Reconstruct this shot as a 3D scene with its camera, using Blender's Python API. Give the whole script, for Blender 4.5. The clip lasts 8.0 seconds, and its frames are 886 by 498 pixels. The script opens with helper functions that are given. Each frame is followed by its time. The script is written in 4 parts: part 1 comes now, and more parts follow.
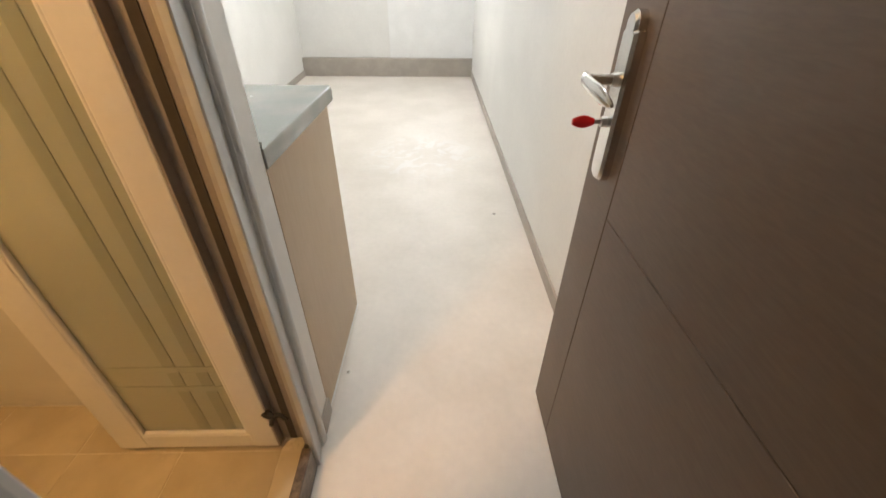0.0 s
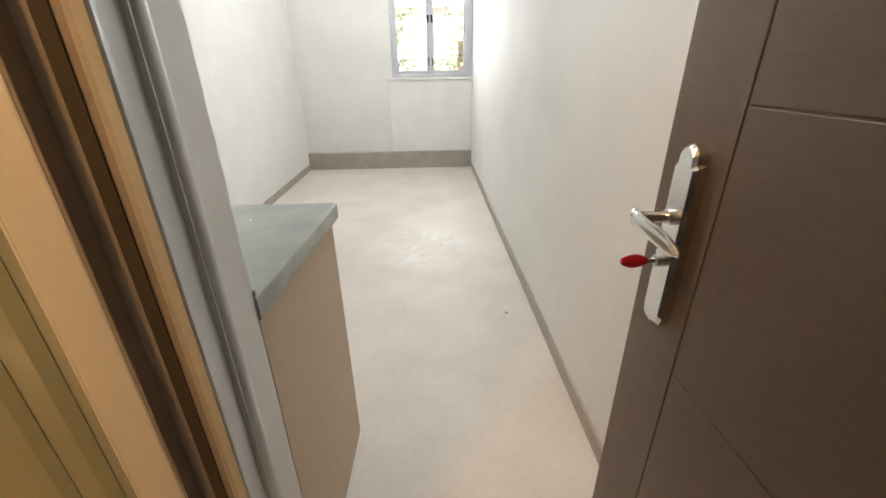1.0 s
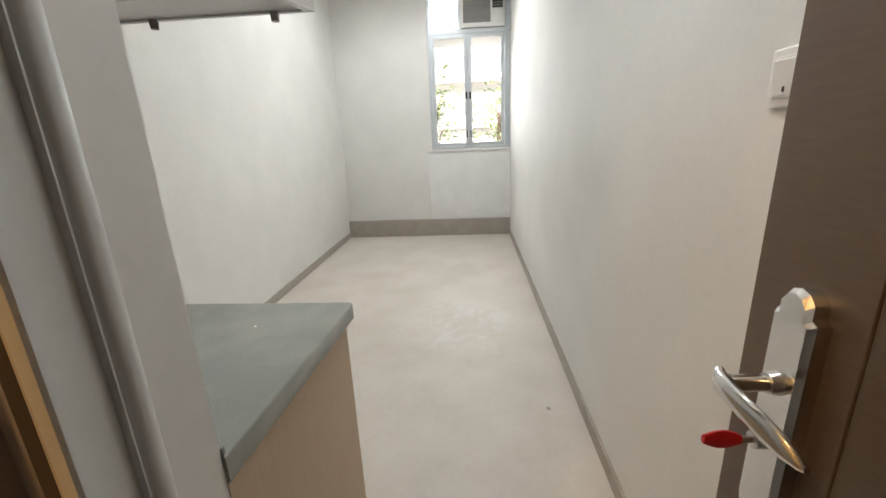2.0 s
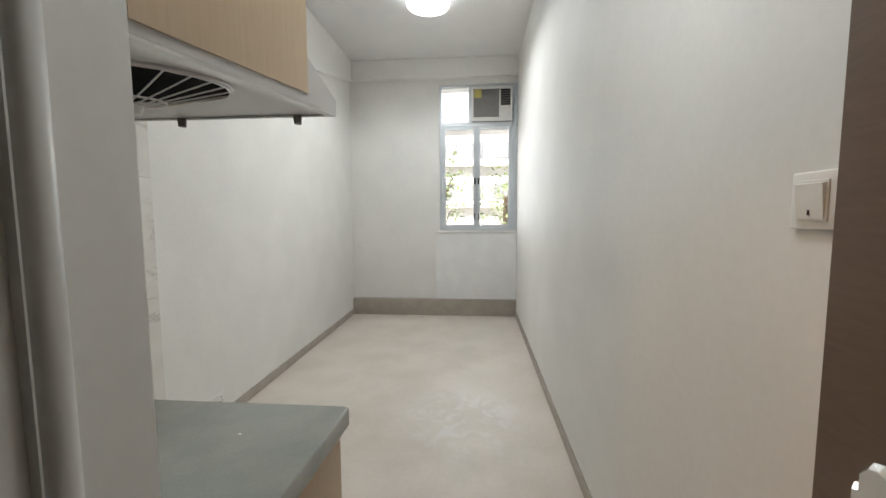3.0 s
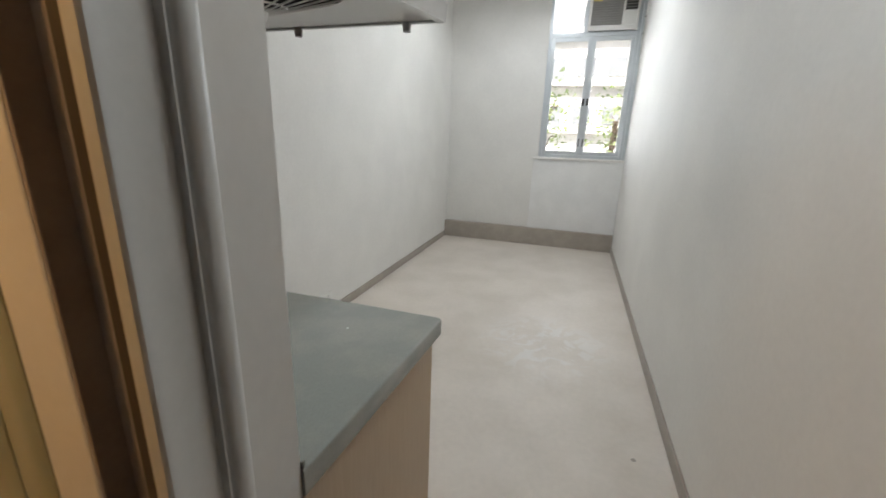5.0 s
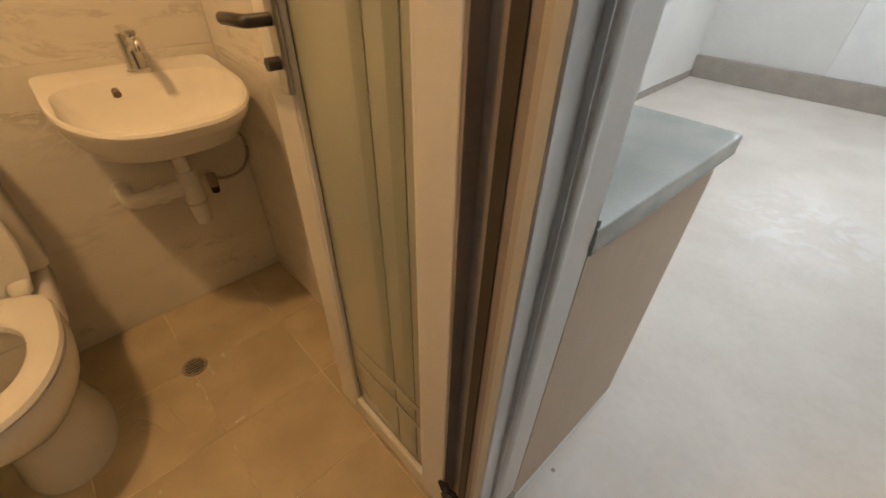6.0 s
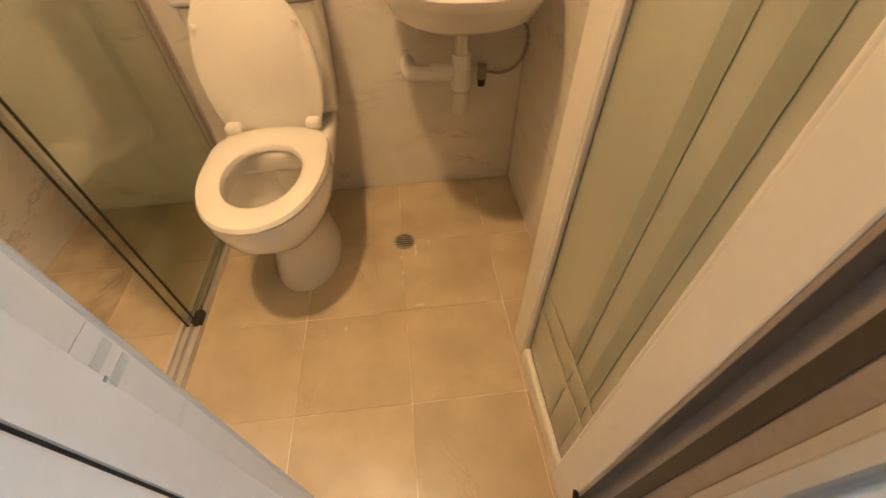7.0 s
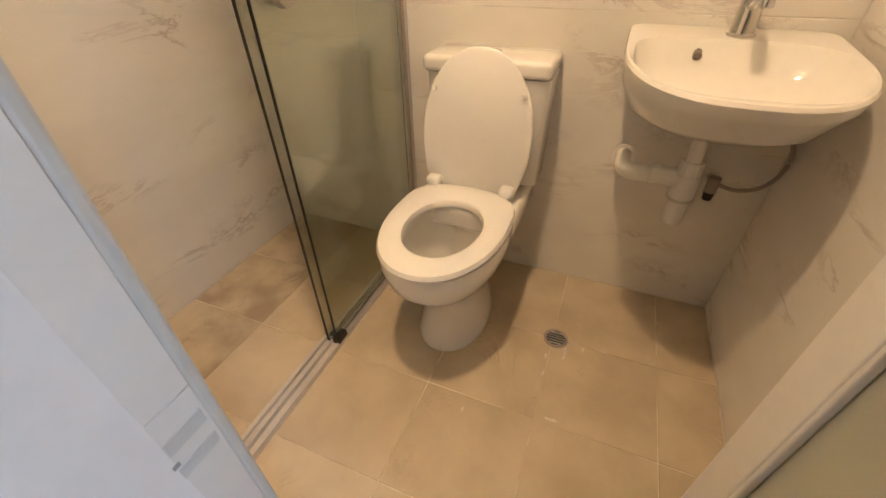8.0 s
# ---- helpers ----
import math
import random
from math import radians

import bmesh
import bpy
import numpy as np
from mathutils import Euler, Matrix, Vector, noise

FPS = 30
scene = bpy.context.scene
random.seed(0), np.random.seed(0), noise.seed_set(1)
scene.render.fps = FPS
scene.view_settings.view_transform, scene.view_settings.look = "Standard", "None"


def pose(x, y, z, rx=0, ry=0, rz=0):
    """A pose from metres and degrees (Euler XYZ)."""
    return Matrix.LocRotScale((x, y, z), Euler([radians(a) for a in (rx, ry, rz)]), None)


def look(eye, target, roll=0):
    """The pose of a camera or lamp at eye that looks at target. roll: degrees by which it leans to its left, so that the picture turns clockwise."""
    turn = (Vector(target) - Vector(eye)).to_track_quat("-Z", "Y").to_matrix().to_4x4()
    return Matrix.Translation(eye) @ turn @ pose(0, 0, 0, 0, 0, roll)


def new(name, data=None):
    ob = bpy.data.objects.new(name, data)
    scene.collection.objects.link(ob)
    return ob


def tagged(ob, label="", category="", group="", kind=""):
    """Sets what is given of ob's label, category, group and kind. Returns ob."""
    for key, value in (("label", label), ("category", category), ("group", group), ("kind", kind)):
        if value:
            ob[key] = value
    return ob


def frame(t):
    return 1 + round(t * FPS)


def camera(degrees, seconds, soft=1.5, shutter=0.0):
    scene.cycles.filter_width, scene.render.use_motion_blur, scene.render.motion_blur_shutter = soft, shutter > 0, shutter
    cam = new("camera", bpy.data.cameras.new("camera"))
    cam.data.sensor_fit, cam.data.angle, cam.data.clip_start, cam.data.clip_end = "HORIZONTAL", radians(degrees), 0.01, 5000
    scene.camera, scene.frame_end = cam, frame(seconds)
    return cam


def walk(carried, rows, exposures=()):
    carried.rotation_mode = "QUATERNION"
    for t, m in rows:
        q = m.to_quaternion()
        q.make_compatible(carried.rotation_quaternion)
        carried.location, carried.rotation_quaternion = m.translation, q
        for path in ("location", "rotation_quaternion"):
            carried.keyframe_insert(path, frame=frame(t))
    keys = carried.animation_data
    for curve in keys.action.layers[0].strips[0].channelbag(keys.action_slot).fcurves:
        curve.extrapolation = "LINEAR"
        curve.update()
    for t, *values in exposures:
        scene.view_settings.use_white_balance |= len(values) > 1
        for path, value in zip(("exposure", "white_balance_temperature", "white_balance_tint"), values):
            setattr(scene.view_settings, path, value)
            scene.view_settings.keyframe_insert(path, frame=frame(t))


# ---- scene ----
cam = camera(95.9, 8.0, shutter=0.15)
PATH = [
    (0, (-0.017, -0.777, 1.165), (0.032, 0.855, 0.01), 0.7),
    (0.3, (-0.037, -0.708, 1.197), (0.081, 1.021, 0.198), -0.1),
    (0.5, (-0.057, -0.684, 1.208), (0.077, 1.085, 0.285), 0.5),
    (1, (-0.054, -0.599, 1.214), (-0.003, 1.221, 0.387), -0.9),
    (1.5, (-0.028, -0.49, 1.236), (-0.081, 1.378, 0.524), -2.1),
    (2, (-0.013, -0.438, 1.271), (-0.158, 1.481, 0.728), -2.4),
    (2.2, (-0.016, -0.433, 1.286), (-0.17, 1.506, 0.823), -2.0),
    (3.3, (-0.026, -0.376, 1.334), (-0.19, 1.616, 1.261), 0.1),
    (3.5, (-0.024, -0.373, 1.346), (-0.188, 1.62, 1.338), 0.2),
    (4, (-0.026, -0.372, 1.365), (-0.2, 1.619, 1.432), 1.0),
    (4.2, (-0.028, -0.371, 1.365), (-0.217, 1.62, 1.354), 1.4),
    (5.3, (-0.07, -0.399, 1.264), (-0.926, 1.248, 0.521), 1.4),
    (5.5, (-0.095, -0.417, 1.231), (-1.114, 1.056, 0.342), 1.0),
    (5.6, (-0.115, -0.428, 1.22), (-1.158, 0.964, 0.234), 1.1),
    (6, (-0.189, -0.456, 1.164), (-1.307, 0.65, -0.072), 1.5),
    (6.3, (-0.226, -0.468, 1.145), (-1.389, 0.46, -0.191), 0.5),
    (6.5, (-0.277, -0.48, 1.139), (-1.445, 0.314, -0.277), 0.8),
    (7, (-0.31, -0.438, 1.079), (-1.645, -0.31, -0.405), -1.3),
    (7.2, (-0.307, -0.415, 1.079), (-1.738, -0.454, -0.318), 0.3),
    (7.5, (-0.325, -0.421, 1.078), (-1.773, -0.869, -0.227), -3.0),
    (8, (-0.394, -0.483, 1.04), (-1.858, -1.096, -0.176), -0.8),
]
EXPO = [(0.0, 3.5, 6700, 10), (0.5, 3.27, 6700, 10), (1.0, 3.14, 6700, 10), (2.0, 2.77, 6700, 10), (3.5, 2.43, 6500, 9), (4.2, 2.40, 6400, 9), (5.5, 2.68, 6450, 10), (6.0, 3.02, 6200, 10), (6.5, 3.2, 6450, 10), (7.0, 3.82, 5800, 9), (7.5, 3.78, 4650, 8), (8.0, 3.76, 4800, 8)]
walk(cam, [(t, look(eye, target, roll)) for t, eye, target, roll in PATH], EXPO)

# ---- world and lights ----
world = bpy.data.worlds.new("world")
scene.world = world
world.use_nodes = True
wn = world.node_tree
sky = wn.nodes.new("ShaderNodeTexSky")
sky.sky_type, sky.sun_disc = "NISHITA", False
sky.sun_elevation, sky.sun_rotation = radians(55), radians(209)
sky.dust_density = 4.0
wn.links.new(sky.outputs[0], wn.nodes["Background"].inputs[0])
wn.nodes["Background"].inputs[1].default_value = 0.06


def lamp(name, kind, m, energy, color, **extra):
    data = bpy.data.lights.new(name, kind)
    data.energy, data.color = energy, color
    for key, value in extra.items():
        if key == "size":
            data.size = value
        elif key == "size_y":
            data.shape, data.size_y = "RECTANGLE", value
        elif key == "radius":
            data.shadow_soft_size = value
        elif key == "angle":
            data.angle = value
        elif key == "spread":
            data.spread = value
        elif key == "cone":
            data.spot_size, data.spot_blend = value, 0.5
        elif key == "disk":
            data.shape, data.size = "DISK", value
    ob = new(name, data)
    ob.matrix_world = m
    return ob


lamp("sun", "SUN", look((-5, -9, 15), (0, 0, 0)), 4, (1, 0.96, 0.9), angle=radians(0.6))
lamp("window_daylight", "AREA", look((-0.19, 4.807, 1.79), (-0.19, 0, 1.79)), 0.35, (0.72, 0.85, 1.0), size=0.8, size_y=1.25, spread=radians(80))
lamp("room_lamp_light", "SPOT", look((-0.45, 3.28, 3.08), (-0.45, 3.2801, 0)), 11.8, (0.93, 0.97, 1.0), radius=0.12, cone=radians(168))
lamp("hall_lamp_light", "AREA", look((0.02, 0.44, 2.335), (0.02, 0.44, 0)), 0.76, (0.94, 0.985, 1.0), disk=0.2)
lamp("bath_lamp_light", "AREA", look((-0.73, -0.785, 2.32), (-0.73, -0.785, 0)), 1.55, (1.0, 0.55, 0.20), disk=0.12)


# ---- materials ----
def material(name, color, rough=0.5, metal=0.0, var=0.06, scale=6.0, fine=120.0, bump=0.05, spec=0.5, second=None, mix_at=(0.42, 0.62), coat=0.0):
    """Colour with broad and fine variation, uneven gloss and a little relief, in object-space metres."""
    mat = bpy.data.materials.new(name)
    mat.use_nodes = True
    n, l = mat.node_tree.nodes, mat.node_tree.links
    b = n["Principled BSDF"]
    geo = n.new("ShaderNodeNewGeometry")
    big, small = n.new("ShaderNodeTexNoise"), n.new("ShaderNodeTexNoise")
    big.inputs["Scale"].default_value, small.inputs["Scale"].default_value = scale, fine
    big.inputs["Detail"].default_value, small.inputs["Detail"].default_value = 6, 3
    for tex in (big, small):
        l.new(geo.outputs["Position"], tex.inputs["Vector"])
    ramp = n.new("ShaderNodeValToRGB")
    ramp.color_ramp.elements[0].position, ramp.color_ramp.elements[1].position = mix_at
    dark = second or tuple(c * (1 - var * 2.2) for c in color)
    ramp.color_ramp.elements[0].color, ramp.color_ramp.elements[1].color = (*dark, 1), (*color, 1)
    l.new(big.outputs[0], ramp.inputs[0])
    speck = n.new("ShaderNodeMix")
    speck.data_type, speck.blend_type = "RGBA", "MULTIPLY"
    speck.inputs[0].default_value = min(1, var * 4)
    l.new(ramp.outputs[0], speck.inputs[6])
    l.new(small.outputs[0], speck.inputs[7])
    gain = n.new("ShaderNodeHueSaturation")
    gain.inputs["Value"].default_value = 1 + min(1, var * 4) * 0.5
    l.new(speck.outputs[2], gain.inputs["Color"])
    l.new(gain.outputs[0], b.inputs["Base Color"])
    rr = n.new("ShaderNodeMapRange")
    rr.inputs["To Min"].default_value, rr.inputs["To Max"].default_value = max(0.02, rough * 0.8), min(1, rough * 1.2)
    l.new(big.outputs[0], rr.inputs["Value"])
    l.new(rr.outputs[0], b.inputs["Roughness"])
    b.inputs["Metallic"].default_value = metal
    b.inputs["Specular IOR Level"].default_value = spec
    b.inputs["Coat Weight"].default_value = coat
    if bump:
        bp = n.new("ShaderNodeBump")
        bp.inputs["Strength"].default_value, bp.inputs["Distance"].default_value = bump, 0.004
        l.new(small.outputs[0], bp.inputs["Height"])
        l.new(bp.outputs[0], b.inputs["Normal"])
    return mat


def nodes_of(mat):
    return mat.node_tree.nodes, mat.node_tree.links, mat.node_tree.nodes["Principled BSDF"]


WALL = material("white_wall_paint", (0.80, 0.79, 0.76), 0.6, var=0.02, scale=2.5, fine=45, bump=0.06)
CEIL = material("white_ceiling_paint", (0.80, 0.79, 0.78), 0.7, var=0.02, scale=2, fine=60, bump=0.1)
TAUPE = material("taupe_skirting_paint", (0.42, 0.375, 0.325), 0.5, var=0.05, scale=8, fine=90, bump=0.1)
FLOOR = material("beige_sheet_floor", (0.73, 0.67, 0.605), 0.50, var=0.03, scale=2.6, fine=34, bump=0.03, spec=0.5, second=(0.65, 0.59, 0.52), mix_at=(0.36, 0.62))
WHITE = material("white_gloss_paint", (0.80, 0.78, 0.75), 0.3, var=0.015, scale=5, fine=80, bump=0.03)
GREYALU = material("pale_grey_aluminium", (0.62, 0.62, 0.60), 0.35, metal=0.15, var=0.02, scale=9, bump=0.02)
WINALU = material("window_grey_aluminium", (0.60, 0.64, 0.67), 0.35, metal=0.3, var=0.02, scale=9, bump=0.02)
# Paints shade into the door recess; plain brown on drain, valve, hose, screen.
SHADOWBROWN = material("brown_shade_and_fittings", (0.36, 0.31, 0.275), 0.5, var=0.05, scale=12, bump=0.03)
BLACK = material("black_rubber", (0.015, 0.014, 0.013), 0.5, var=0.03, scale=20, bump=0.05)
CHROME = material("polished_chrome", (0.72, 0.71, 0.69), 0.17, metal=1.0, var=0.02, scale=14, fine=200, bump=0.01)
TRACK = material("pale_track_aluminium", (0.62, 0.59, 0.55), 0.42, metal=0.25, var=0.03, scale=14, fine=200, bump=0.0)
STEEL = material("brushed_steel", (0.60, 0.59, 0.57), 0.3, metal=1.0, var=0.04, scale=14, fine=200, bump=0.03)
CERAMIC = material("white_glazed_ceramic", (0.82, 0.80, 0.76), 0.1, var=0.01, scale=4, fine=40, bump=0.0, coat=0.3)
SEATPLASTIC = material("glossy_white_seat_plastic", (0.82, 0.80, 0.77), 0.14, var=0.01, scale=5, bump=0.0)
PLASTIC = material("white_plastic", (0.80, 0.79, 0.76), 0.35, var=0.015, scale=8, bump=0.02)
RED = material("red_key_tag_plastic", (0.55, 0.012, 0.02), 0.4, var=0.05, scale=30, bump=0.05)
WORKTOP = material("grey_green_worktop", (0.355, 0.355, 0.32), 0.25, var=0.05, scale=9, fine=260, bump=0.04, second=(0.305, 0.32, 0.295))
HOODMETAL = material("white_enamelled_hood", (0.55, 0.535, 0.52), 0.35, metal=0.1, var=0.02, scale=6, bump=0.02)
GRILLE = material("dark_wire_grille", (0.10, 0.095, 0.09), 0.35, metal=0.7, var=0.05, scale=20, bump=0.03)
WALLGROUT = material("white_wall_grout", (0.68, 0.65, 0.60), 0.8, var=0.05, scale=20, fine=150, bump=0.1)
PATCH = material("fresh_white_plaster", (0.85, 0.85, 0.84), 0.6, var=0.02, scale=4, fine=60, bump=0.06)
SMEAR = material("dried_grout", (0.74, 0.69, 0.60), 0.8, var=0.1, scale=60, fine=300, bump=0.2)
CAVITYSHADE = material("black_cavity_shade", (0.012, 0.011, 0.010), 0.95, var=0.03, scale=20, bump=0.0, spec=0.05)
JAMBGREY = material("taupe_jamb_paint", (0.50, 0.46, 0.41), 0.45, var=0.03, scale=10, bump=0.03)
# Deepest shade of the door recess, given as a colour.
DARKSHADE = material("olive_brown_recess_shade", (0.075, 0.06, 0.045), 0.55, var=0.04, scale=20, bump=0.05)
GROUT = material("pale_grout", (0.80, 0.73, 0.60), 0.8, var=0.1, scale=9, fine=150, bump=0.2, second=(0.56, 0.475, 0.33), mix_at=(0.44, 0.58))
ACGREY = material("air_conditioner_grey_plastic", (0.30, 0.29, 0.28), 0.5, var=0.03, scale=12, bump=0.03)
STICKER = material("yellow_energy_sticker", (0.65, 0.55, 0.18), 0.5, var=0.05, scale=30, bump=0.0)
CONCRETE = material("pale_render_facade", (0.62, 0.60, 0.57), 0.8, var=0.08, scale=0.6, fine=12, bump=0.1)
DARKGLASS = material("dark_window_glass", (0.20, 0.205, 0.215), 0.6, var=0.03, scale=2, bump=0.0, spec=0.1)
BARK = material("tree_bark", (0.14, 0.10, 0.07), 0.9, var=0.15, scale=6, fine=60, bump=0.5)
LEAF = material("tree_leaves", (0.24, 0.28, 0.14), 0.6, var=0.04, scale=1.5, fine=8, bump=0.0, spec=0.2, second=(0.19, 0.235, 0.10))
EARTH = material("grey_ground", (0.30, 0.29, 0.27), 0.9, var=0.1, scale=0.5, fine=10, bump=0.2)


def let_light_through(mat, share):
    """Thin leaves: part of the light passes and is scattered behind."""
    n, l, b = nodes_of(mat)
    back, blend = n.new("ShaderNodeBsdfTranslucent"), n.new("ShaderNodeMixShader")
    blend.inputs[0].default_value = share
    l.new(b.inputs["Base Color"].links[0].from_socket, back.inputs["Color"])
    l.new(b.outputs[0], blend.inputs[1]), l.new(back.outputs[0], blend.inputs[2])
    l.new(blend.outputs[0], n["Material Output"].inputs["Surface"])


let_light_through(LEAF, 0.55)


def wood_material(name, light, dark, rough, axis_scale, bump=0.08, freq=9.0):
    mat = material(name, light, rough, var=0.02)
    n, l, b = nodes_of(mat)
    geo = n.new("ShaderNodeNewGeometry")
    mapping = n.new("ShaderNodeMapping")
    mapping.inputs["Scale"].default_value = axis_scale
    grain = n.new("ShaderNodeTexNoise")
    grain.inputs["Scale"].default_value, grain.inputs["Detail"].default_value, grain.inputs["Distortion"].default_value = freq, 8, 0.6
    ramp = n.new("ShaderNodeValToRGB")
    ramp.color_ramp.elements[0].position, ramp.color_ramp.elements[1].position = 0.35, 0.65
    ramp.color_ramp.elements[0].color, ramp.color_ramp.elements[1].color = (*dark, 1), (*light, 1)
    l.new(geo.outputs["Position"], mapping.inputs["Vector"])
    l.new(mapping.outputs[0], grain.inputs["Vector"])
    l.new(grain.outputs[0], ramp.inputs[0])
    l.new(ramp.outputs[0], b.inputs["Base Color"])
    bp = n.new("ShaderNodeBump")
    bp.inputs["Strength"].default_value, bp.inputs["Distance"].default_value = bump, 0.002
    l.new(grain.outputs[0], bp.inputs["Height"])
    l.new(bp.outputs[0], b.inputs["Normal"])
    return mat


BEECH = wood_material("pale_beech_laminate", (0.56, 0.43, 0.29), (0.525, 0.395, 0.26), 0.4, (18, 18, 1.2))
DOORWOOD = wood_material("dark_brown_door_veneer", (0.136, 0.093, 0.064), (0.118, 0.080, 0.055), 0.42, (3, 3, 20), bump=0.02)
# Paler than the veneer: highlights along the grooves are painted in.
GROOVE = material("groove_brown_highlight", (0.17, 0.13, 0.10), 0.5, var=0.04, scale=20, bump=0.0)


def tile_material(name, base, shade, vein, rough, vein_at, scale, sparse_at=(0.52, 0.66), stretch=(0.6, 0.6, 2.1)):
    """Stone-look tile: cloudy base, sparse thin veins, each tile shifted by its own random number."""
    mat = material(name, base, rough, var=0.03, scale=scale)
    n, l, b = nodes_of(mat)
    geo, info = n.new("ShaderNodeNewGeometry"), n.new("ShaderNodeObjectInfo")
    shift = n.new("ShaderNodeVectorMath")
    shift.operation = "MULTIPLY_ADD"
    shift.inputs[1].default_value = (7, 11, 5)
    squash = n.new("ShaderNodeMapping")
    squash.inputs["Scale"].default_value = stretch
    squash.inputs["Rotation"].default_value = (0.22, 0.2, 0.0)
    l.new(info.outputs["Random"], shift.inputs[0])
    l.new(geo.outputs["Position"], shift.inputs[2])
    cloud, line, sparse = (n.new("ShaderNodeTexNoise") for _ in range(3))
    cloud.inputs["Scale"].default_value, cloud.inputs["Detail"].default_value = scale, 7
    line.inputs["Scale"].default_value, line.inputs["Detail"].default_value, line.inputs["Distortion"].default_value = scale * 0.8, 9, 0.9
    sparse.inputs["Scale"].default_value = scale * 0.8
    l.new(shift.outputs[0], squash.inputs["Vector"])
    for tex in (cloud, line, sparse):
        l.new(squash.outputs[0], tex.inputs["Vector"])
    ramp = n.new("ShaderNodeValToRGB")
    ramp.color_ramp.elements[0].position, ramp.color_ramp.elements[1].position = 0.35, 0.65
    ramp.color_ramp.elements[0].color, ramp.color_ramp.elements[1].color = (*shade, 1), (*base, 1)
    l.new(cloud.outputs[0], ramp.inputs[0])
    off = n.new("ShaderNodeMath")
    off.operation, off.inputs[1].default_value = "SUBTRACT", 0.5
    l.new(line.outputs[0], off.inputs[0])
    dist = n.new("ShaderNodeMath")
    dist.operation = "ABSOLUTE"
    l.new(off.outputs[0], dist.inputs[0])
    band = n.new("ShaderNodeMapRange")
    band.inputs["From Min"].default_value, band.inputs["From Max"].default_value = 0.0, vein_at
    band.inputs["To Min"].default_value, band.inputs["To Max"].default_value = 1, 0
    l.new(dist.outputs[0], band.inputs["Value"])
    where = n.new("ShaderNodeMapRange")
    line.inputs["Roughness"].default_value = 0.68
    where.inputs["From Min"].default_value, where.inputs["From Max"].default_value = sparse_at
    l.new(sparse.outputs[0], where.inputs["Value"])
    amount = n.new("ShaderNodeMath")
    amount.operation = "MULTIPLY"
    l.new(band.outputs[0], amount.inputs[0])
    l.new(where.outputs[0], amount.inputs[1])
    mix = n.new("ShaderNodeMix")
    mix.data_type = "RGBA"
    mix.inputs[7].default_value = (*vein, 1)
    l.new(amount.outputs[0], mix.inputs[0])
    l.new(ramp.outputs[0], mix.inputs[6])
    l.new(mix.outputs[2], b.inputs["Base Color"])
    return mat


MARBLE = tile_material("white_marble_look_tile", (0.78, 0.755, 0.71), (0.73, 0.70, 0.655), (0.52, 0.48, 0.44), 0.24, 0.032, 3.2, (0.53, 0.67), (1.0, 1.0, 2.8))
FLOORTILE = tile_material("beige_stone_floor_tile", (0.58, 0.49, 0.34), (0.46, 0.38, 0.255), (0.43, 0.355, 0.25), 0.40, 0.02, 6.5, (0.54, 0.70), (1.0, 1.0, 1.0))
# Darker base tone than the other floor tiles, with stains mottled in.
SHOWERTILE = tile_material("darker_stained_shower_tile", (0.52, 0.44, 0.305), (0.33, 0.265, 0.175), (0.32, 0.26, 0.18), 0.36, 0.03, 8.0, (0.5, 0.66), (1.0, 1.0, 1.0))
GRANITE = material("brown_granite_threshold", (0.22, 0.17, 0.13), 0.3, var=0.22, scale=40, fine=220, bump=0.05, second=(0.10, 0.075, 0.06))


def glass_material(name, color, rough, transmit=1.0):
    mat = bpy.data.materials.new(name)
    mat.use_nodes = True
    n, l, b = nodes_of(mat)
    noise_tex = n.new("ShaderNodeTexNoise")
    noise_tex.inputs["Scale"].default_value = 9
    rr = n.new("ShaderNodeMapRange")
    rr.inputs["To Min"].default_value, rr.inputs["To Max"].default_value = rough * 0.8, rough * 1.2 + 0.01
    l.new(noise_tex.outputs[0], rr.inputs["Value"])
    l.new(rr.outputs[0], b.inputs["Roughness"])
    b.inputs["Base Color"].default_value = (*color, 1)
    b.inputs["Transmission Weight"].default_value = transmit
    b.inputs["IOR"].default_value = 1.3
    return mat


PANE = glass_material("clear_window_glass", (0.97, 0.99, 0.98), 0.0)
SHOWERGLASS = glass_material("green_tinted_shower_glass", (0.90, 0.945, 0.875), 0.02)
nodes_of(SHOWERGLASS)[2].inputs["IOR"].default_value = 1.5
BANDGLASS = glass_material("shaded_band_glass", (0.50, 0.53, 0.42), 0.2, 0.4)
FROST = glass_material("frosted_green_door_glass", (0.70, 0.72, 0.60), 0.13, 0.45)
nodes_of(FROST)[2].inputs["Coat Weight"].default_value = 1.0
nodes_of(FROST)[2].inputs["Coat Roughness"].default_value = 0.03


def glow_material(name, color, strength):
    mat = material(name, (0.85, 0.85, 0.85), 0.4)
    b = nodes_of(mat)[2]
    b.inputs["Emission Color"].default_value, b.inputs["Emission Strength"].default_value = (*color, 1), strength
    return mat


LAMPGLOW = glow_material("glowing_lamp_diffuser", (0.95, 0.97, 1.0), 1.2)
BATHGLOW = glow_material("warm_lamp_diffuser", (1.0, 0.7, 0.4), 2.0)


